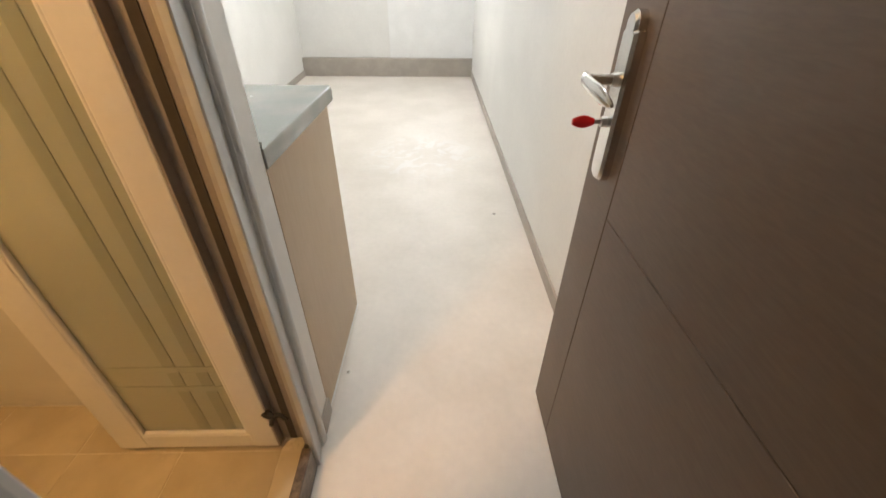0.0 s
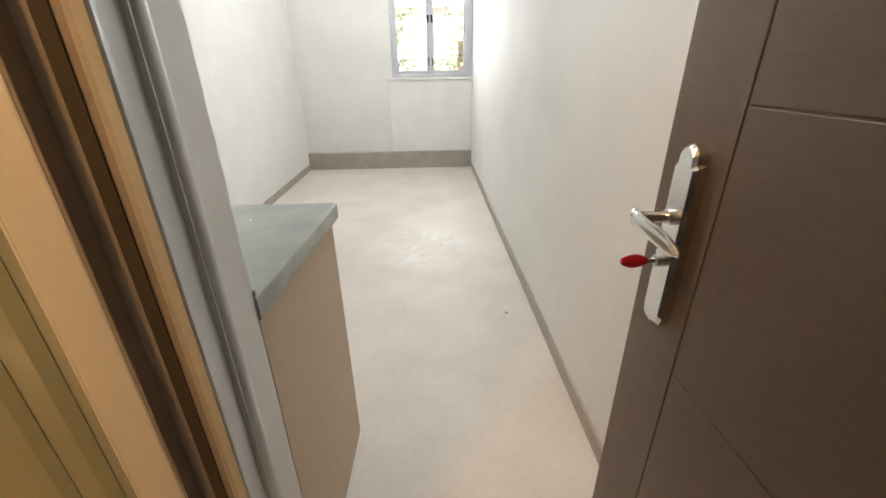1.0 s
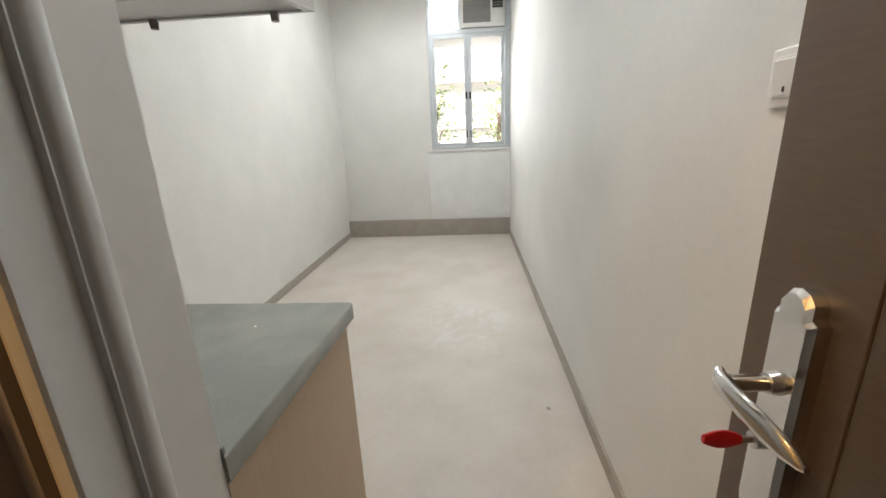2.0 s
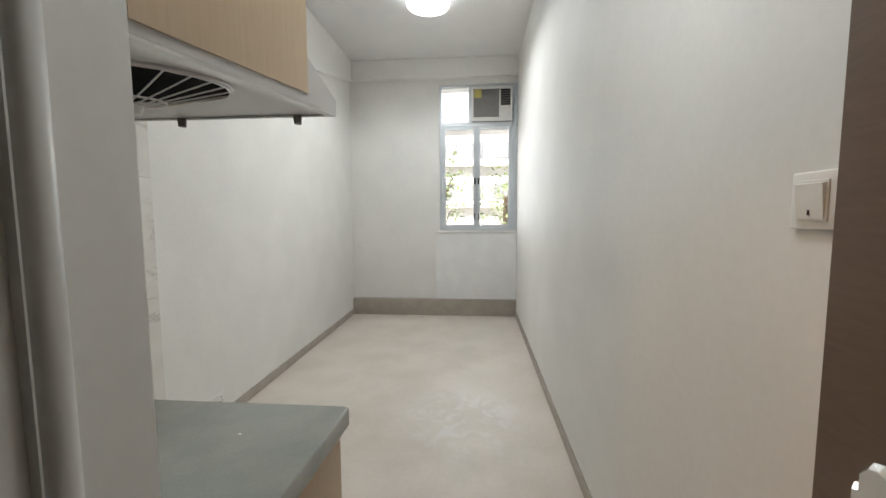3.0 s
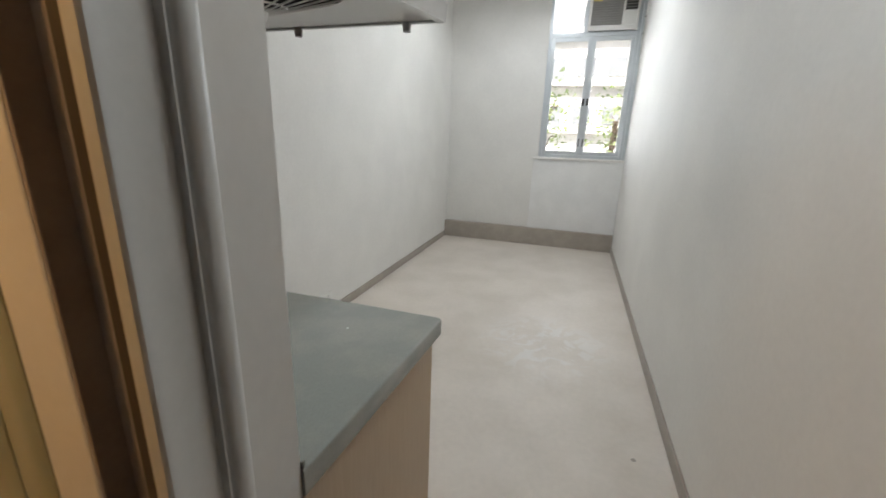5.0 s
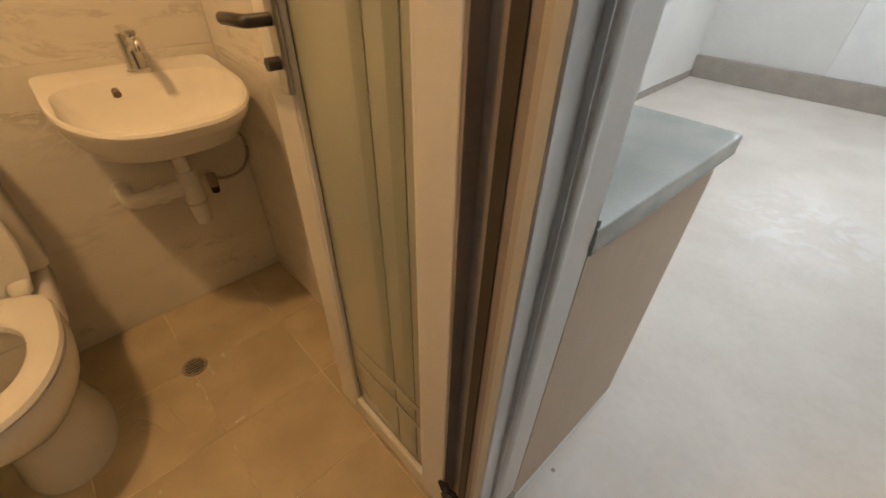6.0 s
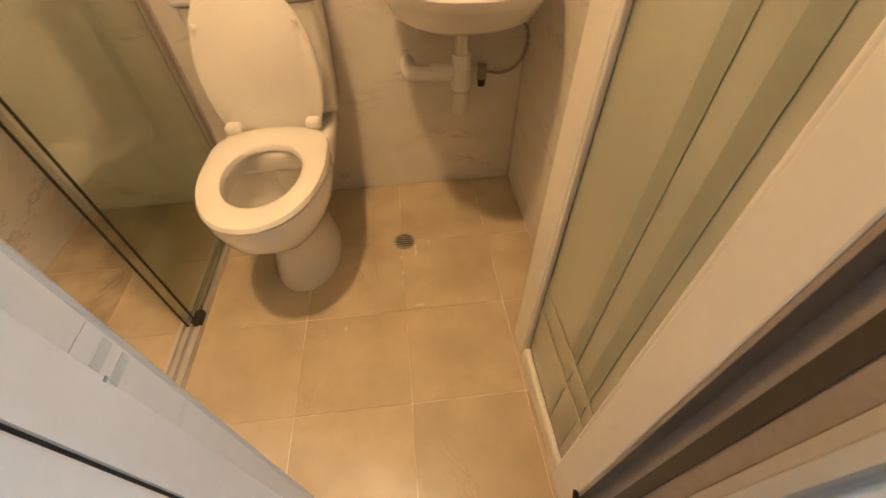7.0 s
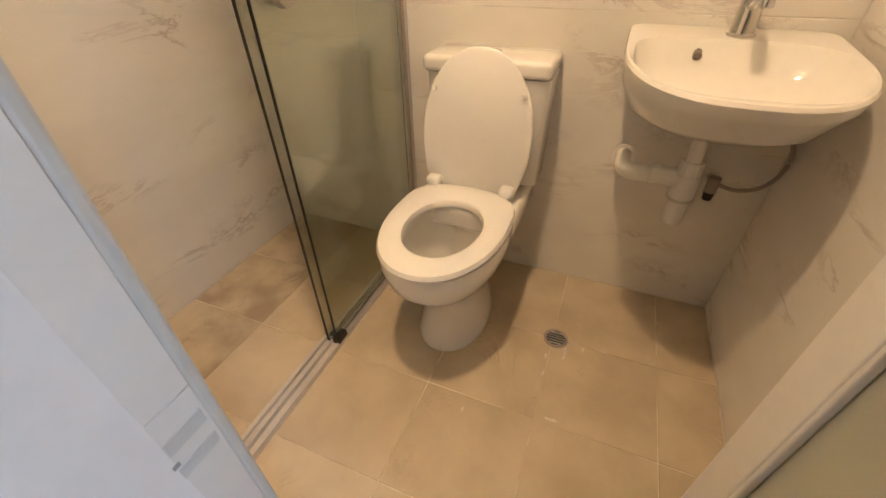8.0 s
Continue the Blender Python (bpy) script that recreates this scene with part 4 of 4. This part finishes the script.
def wash_basin():
    basin = thing("wash_basin", (BW, SY, 0.86), "white ceramic wall-hung basin over bare pipes", "basin")

    def shape(half, depth, z, back=0.004, k=3.0, drop=0.0, n=44):
        pts = []
        for j in range(n):
            a = 2 * math.pi * j / n
            c, s = math.cos(a), math.sin(a)
            if c > 0:   # rounded front
                x = depth * (0.45 + 0.55 * abs(c) ** (2 / 1.9))
                y = half * abs(s) ** (2 / 2.7) * (1 if s > 0 else -1)
            else:       # straight back
                x = depth * 0.45 * (1 - abs(c) ** (2 / 14))
                y = half * abs(s) ** (2 / 14) * (1 if s > 0 else -1)
            x = max(x, 0)
            pts.append(Vector((BW + back + x, SY + y, z - drop * x)))
        return pts
    z = 0.885
    bm = B()
    rings = [shape(0.090, 0.22, z - 0.162), shape(0.140, 0.32, z - 0.145), shape(0.174, 0.385, z - 0.115), shape(0.194, 0.420, z - 0.072), shape(0.197, 0.440, z - 0.026, drop=0.08), shape(0.200, 0.447, z - 0.006, drop=0.085),
             shape(0.197, 0.443, z, drop=0.085), shape(0.192, 0.435, z, back=0.006, drop=0.085)]
    loft(bm, rings, close=False)
    # bowl: an offset hollow that leaves a deck at the wall
    top = bm.verts[:][-44:]

    def hollow(half, depth, zz, shift):
        pts = []
        for j in range(44):
            a = 2 * math.pi * j / 44
            c, s = math.cos(a), math.sin(a)
            x = depth * 0.5 * (1 + abs(c) ** (2 / (2.1 if c > 0 else 6.0)) * (1 if c > 0 else -1))
            y = half * abs(s) ** (2 / 3.0) * (1 if s > 0 else -1)
            pts.append(Vector((BW + shift + x, SY + y, zz - 0.085 * (shift + x))))
        return pts
    layers = [hollow(0.183, 0.331, z - 0.001, 0.094), hollow(0.180, 0.323, z - 0.010, 0.099), hollow(0.166, 0.287, z - 0.050, 0.112), hollow(0.130, 0.215, z - 0.082, 0.140), hollow(0.05, 0.08, z - 0.096, 0.19)]
    prev = top
    for layer in layers:
        ring = [bm.verts.new(p) for p in layer]
        for j in range(44):
            bm.faces.new((prev[j], prev[(j + 1) % 44], ring[(j + 1) % 44], ring[j]))
        prev = ring
    bm.faces.new(prev)
    bm.verts.ensure_lookup_table()
    bm.faces.new([bm.verts[j] for j in range(44)])
    part("bowl", bm, CERAMIC, basin, smooth=True)
    part("overflow", rod(B(), (BW + 0.100, SY - 0.055, z - 0.036), (BW + 0.114, SY - 0.055, z - 0.042), 0.009, seg=18), GRANITE, basin, "dark overflow hole", smooth=True)
    part("waste", rod(B(), (BW + 0.235, SY, z - 0.124), (BW + 0.235, SY, z - 0.113), 0.024, seg=24), CHROME, basin, smooth=True)
    return basin


wash_basin()


def basin_tap():
    tap = thing("basin_tap", (BW + 0.055, SY + 0.018, 0.880), "chrome single-lever basin tap", "tap")
    x, y, z = BW + 0.062, SY + 0.018, 0.878
    part("body", rod(B(), (x, y, z), (x - 0.004, y, z + 0.085), 0.024, 0.020, 24), CHROME, tap, smooth=True)
    part("base_ring", rod(B(), (x, y, z - 0.002), (x, y, z + 0.006), 0.027, seg=24), STEEL, tap, smooth=True)
    part("spout", tube(B(), [(x, y, z + 0.05), (x + 0.05, y, z + 0.075), (x + 0.10, y, z + 0.078), (x + 0.108, y, z + 0.062)], 0.012, 12), CHROME, tap, smooth=True)
    part("lever", box(B(), (x - 0.02, y - 0.012, z + 0.088), (x + 0.075, y + 0.012, z + 0.100), 0.004), CHROME, tap)
    return tap


basin_tap()


def waste_trap():
    trap = thing("waste_trap", (-1.45, -0.26, 0.4), "white plastic bottle trap under the basin", "trap")
    x, y = BW + 0.10, -0.263
    part("tailpiece", rod(B(), (x + 0.025, y - 0.008, 0.735), (x, y, 0.60), 0.0175, 0.017), PLASTIC, trap, smooth=True)
    part("collar_nut", rod(B(), (x + 0.026, y - 0.008, 0.706), (x + 0.027, y - 0.008, 0.733), 0.0255, seg=18), GRANITE, trap, "brown rubber collar", smooth=True)
    part("top_nut", rod(B(), (x, y, 0.575), (x, y, 0.612), 0.0275, 0.026, 12), PLASTIC, trap)
    part("bottle", rod(B(), (x, y, 0.513), (x, y, 0.575), 0.030, 0.029, 24), PLASTIC, trap, smooth=True)
    part("ring_nut", rod(B(), (x, y, 0.507), (x, y, 0.514), 0.0315, seg=24), GREYALU, trap, "grey sealing ring", smooth=True)
    part("cup", rod(B(), (x, y, 0.438), (x, y, 0.507), 0.023, 0.025, 24), PLASTIC, trap, smooth=True)
    part("outlet_nut", rod(B(), (x, y - 0.028, 0.562), (x, y - 0.055, 0.562), 0.025, 0.023, 12), PLASTIC, trap)
    part("outlet_pipe", tube(B(), [(x, y - 0.02, 0.562), (x, y - 0.08, 0.562), (x, y - 0.120, 0.562), (x - 0.008, y - 0.143, 0.562), (x - 0.035, y - 0.152, 0.562), (BW + 0.001, y - 0.152, 0.562)], 0.0215, 16), PLASTIC, trap, smooth=True)
    part("elbow_nut", rod(B(), (x, y - 0.066, 0.562), (x, y - 0.088, 0.562), 0.0265, seg=12), PLASTIC, trap)
    part("pipe_collar", rod(B(), (BW + 0.001, y - 0.152, 0.562), (BW + 0.008, y - 0.152, 0.562), 0.032, seg=20), PLASTIC, trap, "flat wall collar", smooth=True)
    return trap


waste_trap()


def stop_valve():
    valve = thing("stop_valve", (BW, -0.190, 0.53), "dark bronze angle valve with a dark hose", "valve")
    x, y, z = BW + 0.045, -0.190, 0.535
    part("stub", rod(B(), (BW + 0.001, y, z), (x, y, z), 0.010), STEEL, valve, smooth=True)
    part("body", rod(B(), (x, y, z - 0.022), (x, y, z + 0.018), 0.015, seg=12), SHADOWBROWN, valve, smooth=True)
    part("knob", rod(B(), (x, y, z - 0.045), (x, y, z - 0.022), 0.011, 0.014, 12), BLACK, valve)
    part("hose", tube(B(), [(x, y + 0.01, z), (x + 0.005, y + 0.055, z - 0.006), (x + 0.01, y + 0.100, z + 0.014), (x + 0.012, y + 0.124, z + 0.06), (x + 0.012, y + 0.118, z + 0.125), (x + 0.010, y + 0.04, z + 0.21)], 0.005, 10), SHADOWBROWN, valve, "dark braided hose", smooth=True)
    return valve


stop_valve()


def floor_drain():
    d = thing("floor_drain", (-1.252, -0.478, BF), "small round chrome floor drain", "drain")
    x, y = -1.252, -0.478
    part("ring", loft(B(), [[(x + r * math.cos(a), y + r * math.sin(a), z) for a in [2 * math.pi * j / 28 for j in range(28)]] for r, z in ((0.036, BF - 0.001), (0.036, BF + 0.003), (0.028, BF + 0.0035), (0.027, BF + 0.001))]), SHADOWBROWN, d, "brown stained ring", smooth=True)
    part("well", rod(B(), (x, y, BF - 0.0005), (x, y, BF + 0.0012), 0.0265, seg=24), BLACK, d, "dark drain well")
    for k in range(-2, 3):
        w = math.sqrt(max(0.0001, 0.026 ** 2 - (k * 0.0098) ** 2))
        part("bar", box(B(), (x + k * 0.0098 - 0.0022, y - w, BF + 0.0013), (x + k * 0.0098 + 0.0022, y + w, BF + 0.0032)), STEEL, d)
    return d


floor_drain()


def shower_screen():
    scr = thing("shower_screen", (-1.0, -1.09, BF), "green tinted sliding glass shower screen, slid open, in chrome rails", "shower screen")
    part("bottom_track", prism(B(), [(-1.118, BF), (-1.118, BF + 0.020), (-1.112, BF + 0.020), (-1.112, BF + 0.008), (-1.094, BF + 0.008), (-1.094, BF + 0.024), (-1.088, BF + 0.024), (-1.088, BF + 0.008), (-1.070, BF + 0.008), (-1.070, BF + 0.020), (-1.064, BF + 0.020), (-1.064, BF)], "x", BW + 0.001, -0.441), TRACK, scr, "grooved metal floor track")
    part("track_flange", box(B(), (BW + 0.001, -1.134, BF), (-0.441, -1.1185, BF + 0.006), 0.002), TRACK, scr, "pale flat flange of the track")
    part("wall_post", box(B(), (BW + 0.001, -1.108, BF + 0.021), (BW + 0.028, -1.070, 1.95), 0.003), STEEL, scr, "metal wall post")
    part("seal_strip", box(B(), (BW + 0.0285, -1.0725, BF + 0.0255), (BW + 0.042, -1.066, 1.895), 0.001), SHADOWBROWN, scr, "dark rubber seal strip")
    part("top_rail", box(B(), (BW + 0.029, -1.112, 1.90), (-0.441, -1.066, 1.95), 0.004), STEEL, scr)
    for y, xe in ((-1.076, -0.990), (-1.094, -0.976)):
        g = part("pane", box(B(), (BW + 0.029, y - 0.003, BF + 0.0255), (xe, y + 0.003, 1.895)), SHOWERGLASS, scr, "green tinted glass panel")
        part("edge_seal", box(B(), (xe + 0.0002, y - 0.0035, BF + 0.026), (xe + 0.0017, y + 0.003, 1.895), 0.0004), BLACK, g, "dark edge seal")
    part("guide", box(B(), (-1.025, -1.086, BF + 0.012), (-0.98, -1.062, BF + 0.035), 0.004), BLACK, scr, "black floor guide")
    knob = part("pull_knob", rod(B(), (-1.066, -1.0725, 0.974), (-1.066, -1.058, 0.974), 0.027, 0.025, 28), STEEL, scr, "round metal pull", smooth=True)
    part("grip", rod(B(), (-1.066, -1.0575, 0.974), (-1.066, -1.049, 0.974), 0.014, 0.016, 24), STEEL, knob, smooth=True)
    return scr


shower_screen()


def wall_mirror():
    mir = thing("wall_mirror", (BW, -0.28, 1.3), "mirror in a pale wooden frame above the basin", "mirror")
    y0, y1, z0, z1 = -0.47, -0.10, 1.175, 1.80
    part("glass", box(B(), (BW + 0.006, y0 + 0.02, z0 + 0.02), (BW + 0.010, y1 - 0.02, z1 - 0.02)), MIRROR, mir, "silvered glass")
    for lo, hi in (((y0, z0), (y1, z0 + 0.02)), ((y0, z1 - 0.02), (y1, z1)), ((y0, z0 + 0.0202), (y0 + 0.02, z1 - 0.0202)), ((y1 - 0.02, z0 + 0.0202), (y1, z1 - 0.0202))):
        part("frame", box(B(), (BW + 0.001, lo[0], lo[1]), (BW + 0.018, hi[0], hi[1]), 0.002), BEECH, mir)
    return mir


MIRROR = material("mirror_silver", (0.85, 0.86, 0.86), 0.02, metal=1.0, var=0.005, bump=0.0)
wall_mirror()

# ---- outside the window ----
setting("ground", box(B(), (-900, 5.2, -5.2), (900, 1500, -5.0)), EARTH, "grey street level far below the window", "ground")


def tree(at, height, spread, seed):
    rnd = random.Random(seed)
    t = thing("tree", at, "leafy green tree outside the window", "tree", "trees outside")
    x, y, z = at
    bm = B()
    tips = []
    tube(bm, [(x, y, z), (x + 0.05, y, z + height * 0.3), (x - 0.05, y + 0.05, z + height * 0.55), (x, y, z + height * 0.8)], 0.06, 8)
    for k in range(22):
        a, h = rnd.uniform(0, 6.28), height * rnd.uniform(0.42, 0.8)
        r = spread * rnd.uniform(0.5, 1.0)
        tip = Vector((x + r * math.cos(a), y + r * math.sin(a), z + h + spread * rnd.uniform(0.2, 0.7)))
        tube(bm, [(x, y, z + h * 0.9), (x + r * 0.5 * math.cos(a), y + r * 0.5 * math.sin(a), z + h + 0.1), tip], 0.013, 6)
        tips.append(tip)
    part("trunk", bm, BARK, t, smooth=True)
    verts, faces = [], []
    for tip in tips:
        for _ in range(42):
            c = tip + Vector((rnd.gauss(0, 0.30), rnd.gauss(0, 0.30), rnd.gauss(0, 0.34)))
            q = Euler((rnd.uniform(-1, 1), rnd.uniform(-1, 1), rnd.uniform(0, 6.28)))
            s = rnd.uniform(0.04, 0.085)
            base = len(verts)
            for u, v, w in ((0, -1, 0), (0.45, 0, 0.12), (0, 1, 0), (-0.45, 0, 0.12)):
                p = Vector((u * s, v * s, w * s))
                p.rotate(q)
                verts.append(c + p)
            faces += [(base, base + 1, base + 2), (base, base + 2, base + 3)]
    data = bpy.data.meshes.new("crown")
    data.from_pydata(verts, [], faces)
    data.materials.append(LEAF)
    crown = new("crown", data)
    crown.parent, crown.matrix_parent_inverse = t, t.matrix_world.inverted()
    return t


for at, h, s, seed in (((-0.84, 9.4, -5.0), 8.6, 0.5, 3), ((0.72, 9.8, -5.0), 8.45, 0.45, 5), ((-2.9, 11.5, -5.0), 7.9, 1.1, 7), ((0.1, 12.5, -5.0), 6.3, 1.0, 9), ((2.7, 12.0, -5.0), 7.9, 1.1, 11), ((-1.6, 14.0, -5.0), 6.8, 1.3, 13), ((1.9, 14.5, -5.0), 6.9, 1.3, 15)):
    tree(at, h, s, seed)


def far_building():
    b = thing("apartment_building", (0, 30, -5), "pale rendered apartment building across the street", "building")
    part("wall", box(B(), (-9, 30, -5), (9, 38, 14.0)), CONCRETE, b)
    part("roof", box(B(), (-9.2, 29.8, 14.0), (9.2, 38.2, 14.35), 0.02), CONCRETE, b)
    for j in range(6):
        z = -4.0 + j * 3.05
        part("ledge", box(B(), (-9.0, 29.55, z - 0.32), (9.0, 29.999, z - 0.20), 0.01, 1), CONCRETE, b)
        for i in range(9):
            w = part("window", box(B(), (-8.2 + i * 1.9, 29.94, z + (0.3 if i % 3 else 0.0)), (-7.1 + i * 1.9, 29.999, z + 1.45)), DARKGLASS, b)
            part("sill", box(B(), (-8.3 + i * 1.9, 29.85, z - 0.10), (-7.0 + i * 1.9, 29.999, z - 0.004)), CONCRETE, w)
    return b


far_building()
setting("backdrop", box(B(), (-60, 70, -5), (60, 70.5, 60)), glow_material("bright_hazy_sky", (0.95, 0.98, 1.0), 1.3), "bright hazy white sky", "sky")

# ---- bathroom tiles ----
bed = bpy.data.objects["bath_floor"]
xs = [BW, -1.249, -0.972, -0.697, -0.430, -0.372]
ys = [BS, -1.350, -1.062, -0.774, -0.486, -0.199, BN]
for i in range(len(xs) - 1):
    for j in range(len(ys) - 1):
        a, b, c, d = xs[i] + 0.0012, xs[i + 1] - 0.0012, ys[j] + 0.0012, ys[j + 1] - 0.0012
        if a > -0.44:
            c, d = max(c, OY0 + 0.001), min(d, -0.197)
            if d - c < 0.01:
                continue
        part("floor_tile", box(B(), (a, c, BF - 0.008), (b, d, BF), 0.0005, 1), SHOWERTILE if d < -1.1 else FLOORTILE, bed)


def wall_tiles(host, put, length, rows, cut=1.2):
    u = 0.0
    while u < length - 0.01:
        v = min(u + cut, length)
        for z0, z1 in rows:
            lo, hi = put(u + 0.0008, z0 + 0.0008, 0), put(v - 0.0008, z1 - 0.0008, 1)
            part("wall_tile", box(B(), [min(p, q) for p, q in zip(lo, hi)], [max(p, q) for p, q in zip(lo, hi)], 0.0008, 1), MARBLE, host)
        u = v


ROWS = [(BF, 0.908), (0.908, 1.508), (1.508, 2.108), (2.108, LOW)]
wall_tiles(bpy.data.objects["bath_wall_west"], lambda u, z, k: (BW - 0.0055 + 0.0055 * k, BN - u, z), BN - BS, ROWS)
wall_tiles(bpy.data.objects["bath_wall_south"], lambda u, z, k: (BW + u, BS - 0.0055 + 0.0055 * k, z), -0.44 - BW, [(BF, 1.29), (1.29, LOW)], 1.12)
wall_tiles(bpy.data.objects["partition_wall"], lambda u, z, k: (BW + u, BN + 0.0055 - 0.0055 * k, z), -0.432 - BW, ROWS)


# ---- grit on the floor ----
for x, y, s in ((0.334, 1.216, 0.012), (-0.317, 0.124, 0.007)):
    bm = B()
    bmesh.ops.create_icosphere(bm, subdivisions=1, radius=s)
    for v in bm.verts:
        v.co = Vector((x + v.co.x * (1 + 0.4 * math.sin(v.co.y * 900)), y + v.co.y, max(0.0, v.co.z * 0.25 + s * 0.2)))
    tagged(part("grit", bm, TAUPE), "small grey crumb of plaster on the floor", "debris", "crumbs on the floor")

# ---- paint specks on the worktop ----
for x, y, s in ((-0.509, 0.36, 0.0035), (-0.60, 0.17, 0.0022)):
    bm = B()
    bmesh.ops.create_icosphere(bm, subdivisions=1, radius=s)
    for v in bm.verts:
        v.co = Vector((x + v.co.x, y + v.co.y * 0.7, 0.8712 + max(0.0, v.co.z * 0.3)))
    tagged(part("paint_speck", bm, PATCH), "tiny white paint speck on the worktop", "debris", "specks on the worktop")

# ---- dried grout smears by the drain ----
rnd = random.Random(21)
for x, y, rx, ry in ((-1.205, -0.445, 0.030, 0.007), (-1.250, -0.420, 0.006, 0.020), (-1.238, -0.398, 0.014, 0.006), (-1.178, -0.494, 0.012, 0.006), (-1.115, -0.490, 0.016, 0.004), (-1.249, -0.350, 0.005, 0.026), (-0.985, -0.44, 0.005, 0.024), (-0.93, -0.66, 0.010, 0.005)):
    n = 14
    ring = [(rx * math.cos(6.2832 * k / n) * rnd.uniform(0.5, 1.1), ry * math.sin(6.2832 * k / n) * rnd.uniform(0.5, 1.1)) for k in range(n)]
    low_ring = [(x + u, y + v, BF + 0.0002) for u, v in ring]
    top_ring = [(x + u * 0.8, y + v * 0.8, BF + 0.0012) for u, v in ring]
    tagged(part("grout_smear", loft(B(), [low_ring, top_ring]), SMEAR), "dried white grout smear on the bathroom floor", "stain", "grout smears")
